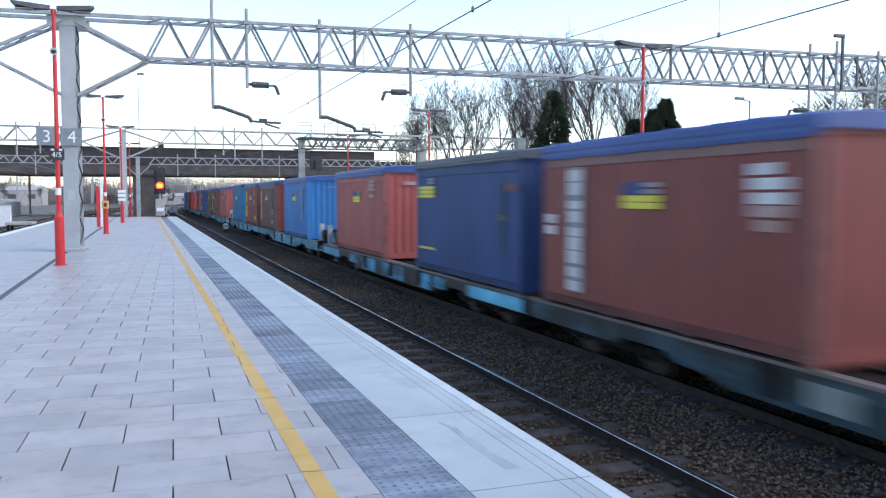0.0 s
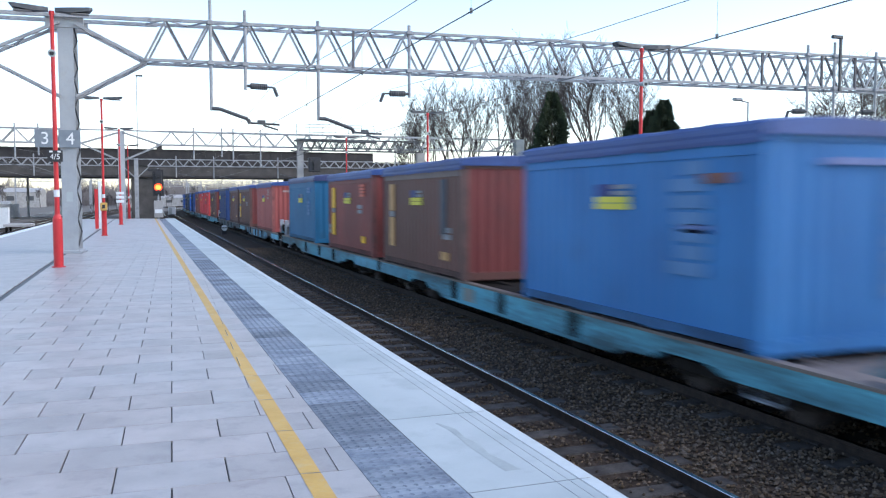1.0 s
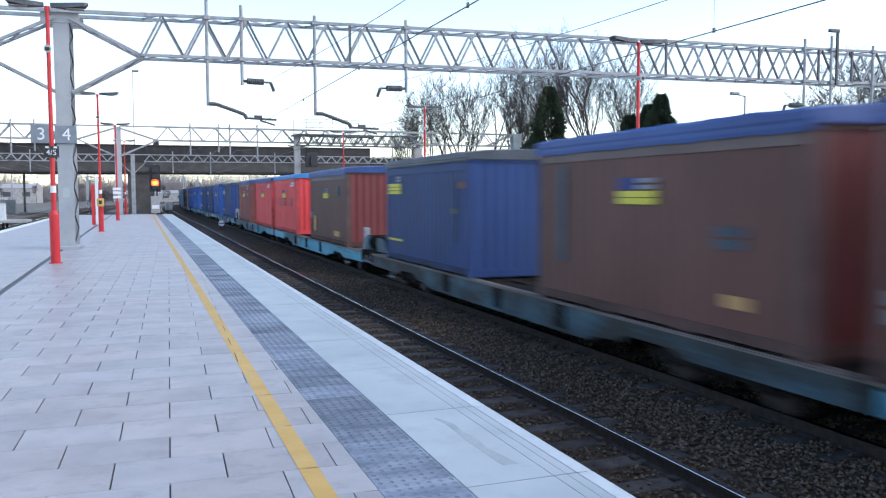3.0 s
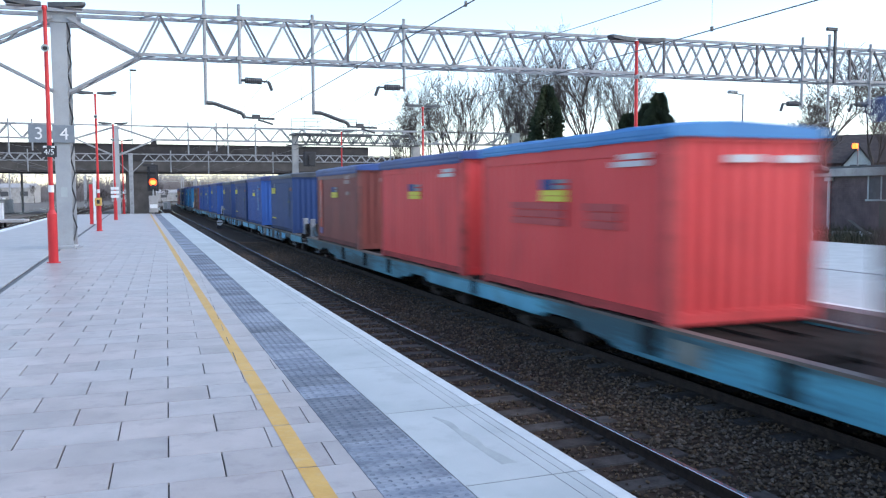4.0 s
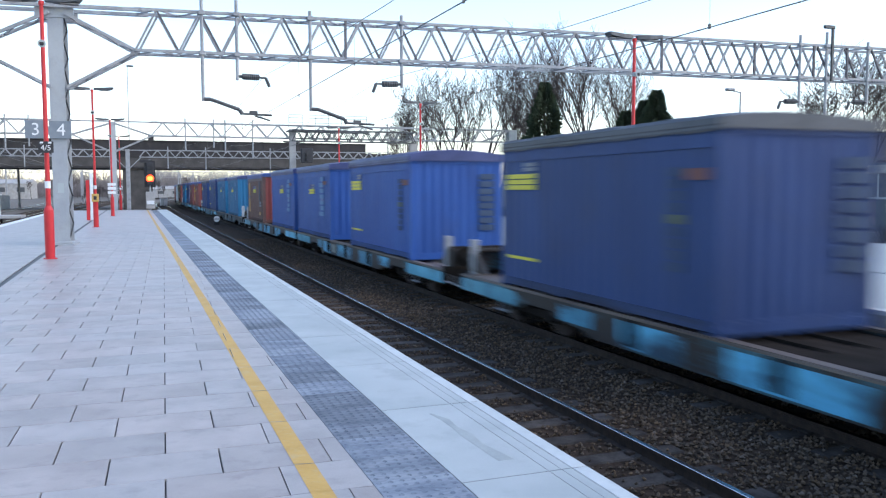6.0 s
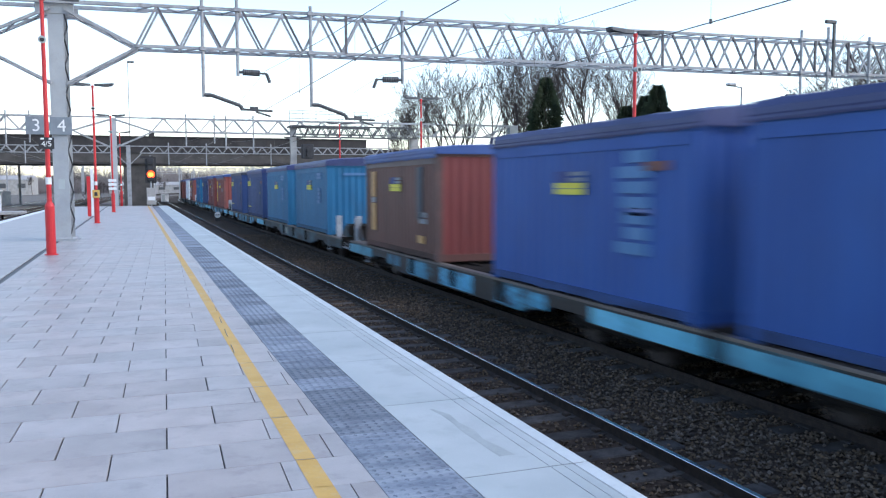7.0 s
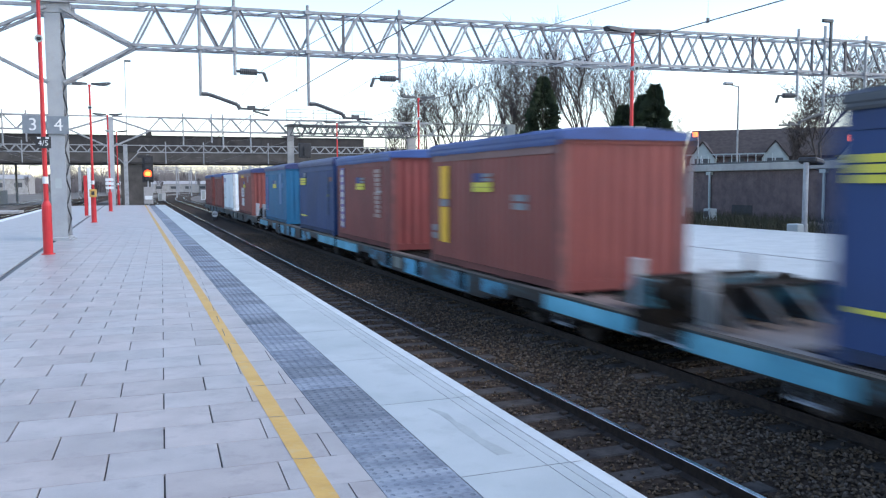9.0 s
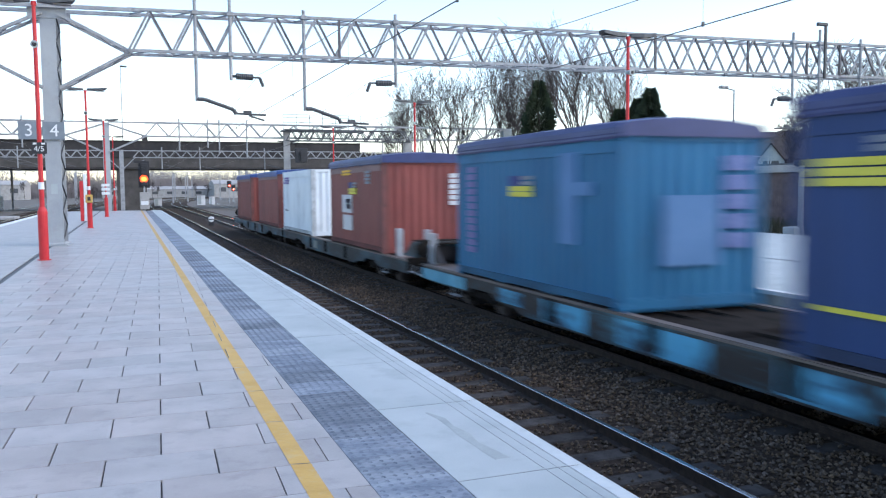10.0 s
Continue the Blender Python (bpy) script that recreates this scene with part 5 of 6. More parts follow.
dp = part("downpipe", pipe, M_COPING, building, at=pose(BX - 0.08, 31.7, 0))
for y in (24.9, 18.7, 12.2, 5.7):
    again("downpipe", dp.data, building, pose(BX - 0.08, y, 0))
win = part("window", box(B(), BX - 0.03, 20.9, 1.27, BX + 0.02, 23.1, 2.08), M_DARKGREY, building)
part("sill", box(B(), BX - 0.07, 20.8, 1.19, BX - 0.01, 23.2, 1.26), M_COPING, win)
for y in (20.88, 21.8, 22.53, 23.1):
    part("mullion", box(B(), BX - 0.05, y - 0.03, 1.26, BX - 0.031, y + 0.03, 2.1), M_COPING, win)
M_GREENDOOR = surface("dull_green_door", (0.055, 0.075, 0.060), (0.085, 0.105, 0.085), 3, 0.6, bump=0.05, stain=(0.04, 0.05, 0.04))
side_door = part("door", box(B(), BX - 0.035, 21.5, -0.1, BX + 0.02, 22.6, 1.17, 0.005), M_GREENDOOR, building, "dull green door")
part("notice", box(B(), BX - 0.045, 21.85, 0.75, BX - 0.036, 22.15, 1.05), M_WHITE, side_door)
part("vent_opening", box(B(), BX - 0.03, 28.9, 0.15, BX + 0.02, 30.2, 0.6), M_BLACK, building)

cab = thing("equipment_cabinet", "small pale metal equipment cabinet on the verge", "cabinet", "lineside cabinets", at=pose(23.2, 29.2, -0.12))
part("body", box(B(), -0.2, -0.2, 0, 0.2, 0.2, 0.6, 0.02), M_COPING, cab)
part("door", box(B(), -0.22, -0.14, 0.25, -0.20, 0.14, 0.5), M_DARKGREY, cab)
cab2 = thing("equipment_cabinet", "tall pale metal equipment cabinet on the verge", "cabinet", "lineside cabinets", at=pose(21.9, 29.9, -0.12))
part("body", box(B(), -0.33, -0.3, 0, 0.33, 0.3, 1.08, 0.02), M_COPING, cab2)
part("roof", box(B(), -0.37, -0.34, 1.08, 0.37, 0.34, 1.14), M_CONCRETE, cab2)

short = thing("short_post", "short grey post with a tilted dark floodlight head", "lamp post", at=pose(20.6, 21.18, -0.12))
part("pole", rod(B(), (0, 0, 0), (0, 0, 2.35), 0.09, n=10), M_GALV, short)
part("footing", box(B(), -0.34, -0.05, 0, 0.14, 0.45, 0.34, 0.03), M_COPING, short)
part("floodlight", box(B(), -0.32, -0.32, 2.33, 0.32, 0.32, 2.52, 0.05), M_BLACK, short, at=pose(0, 0, 0, 0, 8, 20))

refuse = thing("refuse_heap", "heap of dark rubbish with a pale sack beside the brick wall", "rubbish", at=pose(23.9, 22.4, -0.12))
rng = random.Random(91)
for k in range(9):
    u, v = rng.uniform(-0.5, 0.5), rng.uniform(-1.6, 1.6)
    lump = bmesh.ops.create_icosphere(bm := B(), subdivisions=2, radius=1.0)
    size = rng.uniform(0.14, 0.30)
    for p in lump["verts"]:
        p.co = Vector((p.co.x * size * 1.2 + u, p.co.y * size * 1.6 + v, max(p.co.z * size * 0.7, -0.02) + size * 0.25)) * (1 + 0.12 * noise.noise(p.co * 2.3 + Vector((k, 0, 0))))
    part("sack" if k in (2, 6) else "debris", bm, M_WHITE if k in (2, 6) else M_EARTH if k % 3 else M_BLACK, refuse)
part("plank", bar(B(), (-0.5, -1.2, 0.05), (0.4, 0.7, 0.62), 0.14, 0.03), M_EARTH, refuse)

# station name board on the far platform
nb = thing("station_name_board", "blue and red station name board on red posts", "sign", at=pose(15.4, 27.0, 0))
part("board", box(B(), -0.85, -0.04, 1.45, 0.85, 0.0, 2.05, 0.005), M_REDBOARD, nb, "dull red board")
part("board", box(B(), -0.85, -0.04, 2.06, 0.85, 0.0, 2.45, 0.005), M_BLUEBOARD, nb, "pale blue header board")
part("text_bar", box(B(), -0.55, -0.05, 2.2, 0.55, -0.04, 2.34), M_WHITE, nb)
part("text_bar", box(B(), -0.65, -0.05, 1.80, 0.65, -0.04, 1.90), M_WHITE, nb)
part("text_bar", box(B(), -0.65, -0.05, 1.62, 0.45, -0.04, 1.70), M_WHITE, nb)
for x in (-0.8, 0.8):
    part("post", rod(B(), (x, 0.03, 0), (x, 0.03, 2.5), 0.045), M_RED, nb)
tp = thing("marker_post", "slim red post with a white band on the platform", "post", at=pose(12.75, 21.6, 0))
part("pole", rod(B(), (0, 0, 0), (0, 0, 2.55), 0.055, n=10), M_RED, tp)
part("band", rod(B(), (0, 0, 0.9), (0, 0, 1.05), 0.062, n=10), M_WHITE, tp)
part("plate", box(B(), -0.18, -0.07, 1.55, 0.04, -0.05, 1.8), M_RED, tp)


# red brick houses with pale gables across the street
def house(x, y, turn, w=5.6):
    h = thing("house", "dark brick terraced house with a pale gabled bay", "house", "terrace across the street", at=pose(x, y, -0.12, 0, 0, turn))
    part("wall", box(B(), -w / 2, 0, 0, w / 2, 8, 3.9), M_BRICK, h)
    bm = B()
    v = [bm.verts.new(q) for q in ((-w / 2, -0.4, 3.85), (w / 2, -0.4, 3.85), (w / 2, 8.4, 3.85), (-w / 2, 8.4, 3.85), (-w / 2, 4, 6.3), (w / 2, 4, 6.3))]
    for f in ((0, 1, 5, 4), (2, 3, 4, 5), (0, 4, 3), (1, 2, 5), (0, 3, 2, 1)):
        bm.faces.new([v[i] for i in f])
    part("roof", bm, M_ROOF, h)
    bm = B()
    v = [bm.verts.new(q) for q in ((-2.3, -0.75, 0), (-0.3, -0.75, 0), (-0.3, -0.75, 3.7), (-1.3, -0.75, 5.0), (-2.3, -0.75, 3.7), (-2.3, 2.0, 0), (-0.3, 2.0, 0), (-0.3, 2.0, 3.7), (-1.3, 2.0, 5.0), (-2.3, 2.0, 3.7))]
    for f in ((0, 1, 2, 3, 4), (1, 6, 7, 2), (0, 4, 9, 5)):
        bm.faces.new([v[i] for i in f])
    part("bay", bm, M_COPING, h)
    for e in (-2.5, -0.1):
        part("bay_roof", bar(B(), (e, 0.6, 3.55), (-1.3, 0.6, 5.1), 3.0, 0.1), M_ROOF, h)
    for z in (1.0, 2.7):
        wn_ = part("window", box(B(), -1.9, -0.8, z, -0.7, -0.74, z + 1.0), M_DARKGREY, h)
        part("mullion", box(B(), -1.33, -0.82, z, -1.27, -0.8, z + 1.0), M_WHITE, wn_)
        wn_ = part("window", box(B(), 0.7, -0.05, z, 1.9, 0.01, z + 1.0), M_DARKGREY, h)
        part("sill", box(B(), 0.6, -0.08, z - 0.1, 2.0, -0.02, z), M_WHITE, wn_)
    return h


first_house = house(49.6 - 3.96, 52.4 + 3.96, -45)
for k in range(0, 8):
    copy_thing(first_house, pose(49.6 + k * 3.96, 52.4 - k * 3.96, -0.12, 0, 0, -45))

street_rail = thing("roadside_railing", "pale grey railing along the street edge", "railing", at=pose(0, 0, 0))
for i in range(34):
    k = i / 33
    part("upright", rod(B(), (30 + 9 * k, 58 - 15 * k, 2.3), (30 + 9 * k, 58 - 15 * k, 3.5), 0.03, n=5), M_COPING, street_rail)
for z in (3.5, 2.5):
    part("rail", bar(B(), (30, 58, z), (39, 43, z), 0.07, 0.08), M_COPING, street_rail)
part("kerb_wall", bar(B(), (28, 61.3, 1.1), (60, 8, 1.1), 0.3, 2.4), M_CONCRETE, street_rail)


def street_lamp(x, y, h, lit, twin=False):
    sl = thing("street_lamp", "grey street lamp glowing orange" if lit else "tall unlit grey street lamp", "street lamp", "street lamps", at=pose(x, y, -0.12))
    part("pole", rod(B(), (0, 0, 0), (0, 0, h), 0.075, 0.045, n=8), M_GALV, sl)
    for s in ((-1, 1) if twin else (-1,)):
        part("arm", rod(B(), (0, 0, h - 0.05), (s * (0.3 if lit else 0.8), 0, h + 0.08), 0.04), M_GALV, sl)
        u0, u1 = (0.1, 0.38) if lit else (0.5, 1.1)
        part("lantern", box(B(), min(s * u0, s * u1), -0.16, h - 0.12 if lit else h + 0.02, max(s * u0, s * u1), 0.16, h + 0.2, 0.05), M_STREET if lit else M_GALV, sl)


street_lamp(36.6, 47.5, 5.0, True)
street_lamp(42.1, 39.5, 4.42, True)
street_lamp(35.4, 42.1, 7.7, False)


# ---- trees ----
def twig_tree(name, x, y, height, seed, spread=0.42, dense=1.0, z=-0.2):
    rng = random.Random(seed)
    t = thing(name, "tall bare winter tree with fine branching twigs", "tree", "bare trees behind the far platform", at=pose(x, y, z))
    segs_trunk, segs_twig = [], []

    def grow(p, d, length, r, depth):
        n = 3 if depth < 2 else 2
        for i in range(n):
            d2 = (d + Vector((rng.uniform(-1, 1), rng.uniform(-1, 1), rng.uniform(-0.4, 0.9))) * (0.12 if depth < 3 else 0.08)).normalized()
            q = p + d2 * (length / n)
            r2 = r * 0.86
            (segs_trunk if depth < 2 else segs_twig).append((p, q, r, r2))
            if depth < 5 and (i > 0 or depth > 0):
                kids = 2 if depth < 4 else 3
                for _ in range(kids):
                    if rng.random() < (0.94 if depth < 3 else 0.74) * dense:
                        ang = rng.uniform(0, 6.283)
                        side = Vector((math.cos(ang), math.sin(ang), rng.uniform(0.0, 0.5)))
                        fan = spread * (0.90, 0.95, 1.05, 1.2, 1.35)[depth]
                        dk = (d2 * (1 - fan) + side * fan * rng.uniform(0.6, 1.3) + Vector((0, 0, (0.24, 0.24, 0.20, 0.14, 0.10)[depth]))).normalized()
                        grow(q, dk, length * rng.uniform(0.5, 0.72), max(r2 * rng.uniform(0.48, 0.66), 0.008), depth + 1)
            p, d, r = q, d2, r2

    grow(Vector((0, 0, 0)), Vector((rng.uniform(-0.06, 0.06), rng.uniform(-0.06, 0.06), 1)), height * 0.62, height * 0.019, 0)

    top = max(q.z for _, q, _, _ in segs_twig)
    k0 = height / top

    def tubes(segs, sides):
        vs, fs = [], []
        segs = [(a * k0, b * k0, max(r * k0, 0.011), max(r2 * k0, 0.009)) for a, b, r, r2 in segs]
        for a, b, r, r2 in segs:
            d = (b - a).normalized()
            u = d.orthogonal().normalized()
            w = d.cross(u)
            k = len(vs)
            for c, rr in ((a, r), (b, r2)):
                for i in range(sides):
                    an = 6.2832 * i / sides
                    vs.append(c + (u * math.cos(an) + w * math.sin(an)) * rr)
            for i in range(sides):
                j = (i + 1) % sides
                fs.append((k + i, k + j, k + sides + j, k + sides + i))
        me = bpy.data.meshes.new("branches")
        me.from_pydata(vs, [], fs)
        return me

    me = tubes(segs_trunk, 7)
    me.materials.append(M_BARK)
    ob = new("trunk", me)
    ob.parent = t
    me = tubes(segs_twig, 3)
    me.materials.append(M_TWIG)
    ob = new("crown", me)
    ob.parent = t
    return t


def conifer(x, y, height, width, seed, foot=0.1, taper=0.62):
    rng = random.Random(seed)
    t = thing("conifer", "dense dark green conifer with ragged edges", "tree", "conifers behind the far platform", at=pose(x, y, -0.2))
    part("trunk", rod(B(), (0, 0, 0), (0, 0, height * 0.9), 0.16, 0.03, n=7), M_BARK, t)
    vs, fs = [], []
    for i in range(6500):
        f = rng.random() ** 0.75
        z = height * (foot + (1 - foot) * f)
        a = rng.uniform(0, 6.283)
        lump = 0.72 + 0.75 * noise.noise(Vector((seed + 1.3 * math.cos(a), 1.3 * math.sin(a), f * 8))) + 0.25 * rng.random()
        rad = width * (1 - f) ** taper * lump * (0.35 + 0.65 * rng.random() ** 0.4) + 0.06
        c = Vector((math.cos(a) * rad, math.sin(a) * rad, z))
        s = rng.uniform(0.13, 0.36)
        out = Vector((math.cos(a), math.sin(a), rng.uniform(-0.5, 0.6)))
        u = out.orthogonal().normalized() * s * 0.35
        k = len(vs)
        vs += [c - u, c + u, c + out * s * 1.3, c + Vector((0, 0, s * 0.4))]
        fs += [(k, k + 1, k + 2), (k, k + 2, k + 3), (k + 1, k + 3, k + 2)]
    me = bpy.data.meshes.new("crown")
    me.from_pydata(vs, [], fs)
    me.materials.append(M_CONIFER)
    ob = new("crown", me)
    ob.parent = t


def along(px, d):
    """A spot d metres out, on a bearing given as degrees from the tracks."""
    return d * math.sin(radians(px)), d * math.cos(radians(px))


for bearing, d, h, seed, spread in ((18.0, 62, 9.6, 1, 0.42), (19.4, 66, 11.6, 2, 0.42), (21.4, 58, 10.2, 41, 0.40), (25.3, 61, 11.2, 42, 0.4), (26.9, 66, 11.8, 43, 0.4), (20.6, 70, 12.0, 3, 0.40), (22.2, 60, 11.0, 4, 0.40), (23.2, 64, 13.0, 5, 0.38), (24.6, 67, 12.5, 6, 0.40),
                                    (26.0, 70, 12, 16, 0.4), (28.0, 62, 12.5, 7, 0.42), (29.3, 58, 13.4, 8, 0.40), (30.8, 60, 14.4, 9, 0.42), (32.2, 66, 14.2, 10, 0.42), (33.6, 70, 11.5, 11, 0.45), (35.4, 75, 8.0, 12, 0.45), (17.4, 64, 9.0, 61, 0.44), (30.1, 64, 13.6, 66, 0.40), (33.0, 63, 12.6, 68, 0.44), (36.3, 66, 7.2, 69, 0.5),
                                    (45.2, 50, 9.8, 13, 0.55), (48.2, 53, 9.5, 14, 0.52), (43.0, 62, 7.5, 15, 0.5), (51.5, 56, 9.0, 17, 0.5)):
    far = 1.28 if bearing < 40 else 1.0   # the belt of trees lies beyond the second gantry
    x, y = along(bearing, d * far)
    twig_tree("bare_tree", x, y, (h - 1.77) * far + 1.77, seed, spread, 1.0 if bearing < 40 else 1.25)
for bearing, d, h, w, seed, foot, taper in ((27.4, 56, 8.8, 2.7, 21, 0.1, 0.85), (34.8, 57, 8.2, 1.5, 22, 0.45, 0.8), (34.0, 57.5, 7.6, 1.9, 24, 0.4, 0.9), (32.8, 58, 7.0, 1.6, 23, 0.3, 0.7)):
    x, y = along(bearing, d * 1.28)
    conifer(x, y, (h - 1.77) * 1.28 + 1.77, w * 1.28, seed, foot, taper)

# leafless bushes along the lineside and before the houses
def far_woods(seed, count):
    """A belt of bare woods beyond the yard, haze put into its colour: thousands of thin upright twigs in uneven clumps.
    """
    rng = random.Random(seed)
    vs, fs = [], []
    for i in range(count):
        x, y = rng.uniform(-210, 150), rng.uniform(330, 470)
        tall = 4.0 + 12.0 * max(0.0, 0.5 + noise.noise(Vector((x * 0.045, y * 0.03, 3.0)))) * rng.uniform(0.5, 1.0)
        b = Vector((x, y, -1.2 + tall * rng.uniform(0.0, 0.6)))
        top = b + Vector((rng.uniform(-0.5, 0.5) * tall * 0.5, rng.uniform(-0.3, 0.3), tall * rng.uniform(0.25, 0.4)))
        w = rng.uniform(0.04, 0.16)
        k = len(vs)
        vs += [b - Vector((w, 0, 0)), b + Vector((w, 0, 0)), top]
        fs.append((k, k + 1, k + 2))
    me = bpy.data.meshes.new("far_woods")
    me.from_pydata(vs, [], fs)
    me.materials.append(M_FARWOOD)
    tagged(new("far_woods", me), "distant belt of bare grey-brown woods, haze painted into the colour", "woods", kind="stuff")


# paler than the near twigs: distance haze painted into the colour
M_FARWOOD = surface("hazed_twigs", (0.13, 0.115, 0.11), (0.24, 0.215, 0.21), 0.1, 0.95, bump=0)
far_woods(77, 90000)
first_bush = twig_tree("bare_bush", -6, 165, 4.2, 51, 0.62, 1.0, -1.2)
second_bush = twig_tree("bare_bush", 40, 62, 4.6, 52, 0.62, 1.0, -0.2)
for ob in (first_bush, second_bush):
    tagged(ob, "leafless brown bush with tangled twigs", "bush", "bare bushes")
rng = random.Random(7)
for k in range(92):
    if k < 20:
        t = k / 19
        x, y, z, big = -9 + 4 * t + rng.uniform(-2.5, 2.5), 140 + 150 * t, -1.2, rng.uniform(0.5, 1.0)
    elif k < 28 or k >= 46:
        x, y, z, big = rng.uniform(-75, 60), rng.uniform(270, 350), -1.2, rng.uniform(0.9, 1.9)
    else:
        t = (k - 28) / 17
        x, y, z, big = 27 + 36 * t + rng.uniform(-1, 1), 69 - 38 * t + rng.uniform(-1, 1), -0.2, rng.uniform(0.6, 1.0)
    m = copy_thing(first_bush if k % 2 else second_bush, pose(x, y, z, 0, 0, rng.uniform(0, 360)))
    m.scale = (big, big, big)


def weeds(name, spots, h, seed, mat, label, count):
    rng = random.Random(seed)
    vs, fs = [], []
    for i in range(count):
        (xa, ya), (xb, yb), w = spots[rng.randrange(len(spots))]
        t = rng.random()
        b = Vector((xa + (xb - xa) * t + rng.uniform(-w, w), ya + (yb - ya) * t + rng.uniform(-w, w), -0.14))
        top = b + Vector((rng.uniform(-0.7, 0.7), rng.uniform(-0.7, 0.7), 1)) * h * rng.uniform(0.2, 1.0) ** 1.5
        s = rng.uniform(0.008, 0.022)
        k = len(vs)
        a = rng.uniform(0, 3.14)
        side = Vector((math.cos(a), math.sin(a), 0)) * s
        vs += [b - side, b + side, top]
        fs.append((k, k + 1, k + 2))
    me = bpy.data.meshes.new(name)
    me.from_pydata(vs, [], fs)
    me.materials.append(mat)
    return tagged(new(name, me), label, "grass", kind="stuff")


weeds("verge_weeds", [((24.2, 12), (24.4, 33), 0.7), ((21.5, 30), (24, 42), 1.6), ((21, 38), (26, 60), 2.5), ((22, 16), (22.6, 33), 1.4)], 0.6, 33, M_GRASS, "low green weeds along the brick building", 26000)

# ---- pieces of the track beds and platforms ----
sleeper = mesh_of("sleeper", box(box(box(B(), -1.25, -0.13, -1.15, 1.25, 0.13, -1.045, 0.02), -0.86, -0.12, -1.06, -0.64, 0.12, -1.035, 0.01), 0.64, -0.12, -1.06, 0.86, 0.12, -1.035, 0.01), M_SLEEPER)
for tx, count in ((NEAR_TRACK, 120), (TRAIN_TRACK, 120), (-7.3, 100)):
    for i in range(-23 if tx > 0 else -40, count):
        again("sleeper", sleeper, TRACKS[tx], pose(tx, 1.0 + 0.65 * i if tx > 0 else 12 + 0.65 * i, 0, 0, 0, 0.4 * math.sin(i * 3.7)))
clip = mesh_of("rail_clip", box(box(B(), -0.13, -0.05, RAIL_Z - 0.15, -0.05, 0.05, RAIL_Z - 0.095, 0.01), 0.05, -0.05, RAIL_Z - 0.15, 0.13, 0.05, RAIL_Z - 0.095, 0.01), M_RAILSIDE)
for i in range(50):
    again("rail_clip", clip, TRACKS[NEAR_TRACK], pose(NEAR_TRACK + 0.7525, 1.0 + 0.65 * i, 0))

rng = random.Random(5)
vs, fs = [], []
for i in range(84000):
    yy = 3.0 + 42 * rng.random() ** 1.7
    xx = rng.uniform(2.45, 9.0)
    if abs(abs(xx - NEAR_TRACK) - 0.7525) < 0.08 or abs(abs(xx - TRAIN_TRACK) - 0.7525) < 0.08:
        continue
    phase = ((yy - 1.0) / 0.65) % 1.0
    on_sleeper = min(phase, 1 - phase) * 0.65 < 0.15 and (abs(xx - NEAR_TRACK) < 1.27 or abs(xx - TRAIN_TRACK) < 1.27)
    if xx < NEAR_TRACK + 0.7 and rng.random() < 0.45:
        continue
    if on_sleeper and rng.random() < 0.95:
        continue
    r = rng.uniform(0.014, 0.029) if abs(xx - NEAR_TRACK) > 1.2 else rng.uniform(0.012, 0.026)
    zz = (-1.03 if on_sleeper else -1.062 + 0.03 * rng.random())
    k = len(vs)
    for dx, dy, dz in ((1, 0, 0), (-1, 0, 0), (0, 1, 0), (0, -1, 0), (0, 0, 1), (0, 0, -1)):
        q = r * rng.uniform(0.7, 1.35)
        vs.append((xx + dx * q + rng.uniform(-0.3, 0.3) * r, yy + dy * q + rng.uniform(-0.3, 0.3) * r, zz + dz * q * 0.8))
    fs += [(k + a, k + b, k + c) for a, b, c in ((0, 2, 4), (2, 1, 4), (1, 3, 4), (3, 0, 4), (2, 0, 5), (1, 2, 5), (3, 1, 5), (0, 3, 5))]
me = bpy.data.meshes.new("ballast_stones")
me.from_pydata(vs, [], fs)
me.materials.append(M_STONE)
tagged(new("ballast_stones", me), "loose brown and grey ballast stones between the rails", "stones", kind="stuff")

# paving slabs, laid a little askew to the platform edge
TILE_W, TILE_D, TILE_TURN = 0.612, 0.4613, -1.75
TILE_X, TILE_Y = 0.155, 6.03
near_slab = mesh_of("paving_slab", box(B(), 0.0045, 0.0032, -0.03, TILE_W - 0.0045, TILE_D - 0.0032, 0.0, 0.002), M_TILE)
turn = pose(TILE_X, TILE_Y, 0, 0, 0, TILE_TURN)
far_v, far_f, count = [], [], 0
for j in range(-46, 145):
    for i in range(-12, 6):
        lx, ly = (i + 0.5 * (j % 2)) * TILE_W, j * TILE_D
        corners = [turn @ Vector((lx + a, ly + b, 0)) for a, b in ((0, 0), (TILE_W, 0), (TILE_W, TILE_D), (0, TILE_D))]
        if min(c.x for c in corners) > 1.15 or max(c.x for c in corners) < -2.1 or max(c.y for c in corners) > END_Y or min(c.y for c in corners) < -14:
            continue
        whole = max(c.x for c in corners) < 1.15 and min(c.x for c in corners) > -2.1 and min(c.y for c in corners) > 1.5
        if whole and count < 300:
            again("paving_slab", near_slab, island, turn @ Matrix.Translation((lx, ly, 0.0008 * math.sin(i * 12.9 + j * 7.1))))
            count += 1
        else:   # cut slabs along the borders, and those farther off
            k = len(far_v)
            g = 0.0018
            for zz in (0.0, -0.03):
                for a, b in ((g, g), (TILE_W - g, g), (TILE_W - g, TILE_D - g), (g, TILE_D - g)):
                    c = turn @ Vector((lx + a, ly + b, zz))
                    far_v.append((min(max(c.x, -2.1), 1.148), c.y, c.z))
            far_f += [(k, k + 1, k + 2, k + 3), (k + 4, k + 5, k + 1, k), (k + 5, k + 6, k + 2, k + 1), (k + 6, k + 7, k + 3, k + 2), (k + 7, k + 4, k, k + 3)]
me = bpy.data.meshes.new("paving_slabs_far")
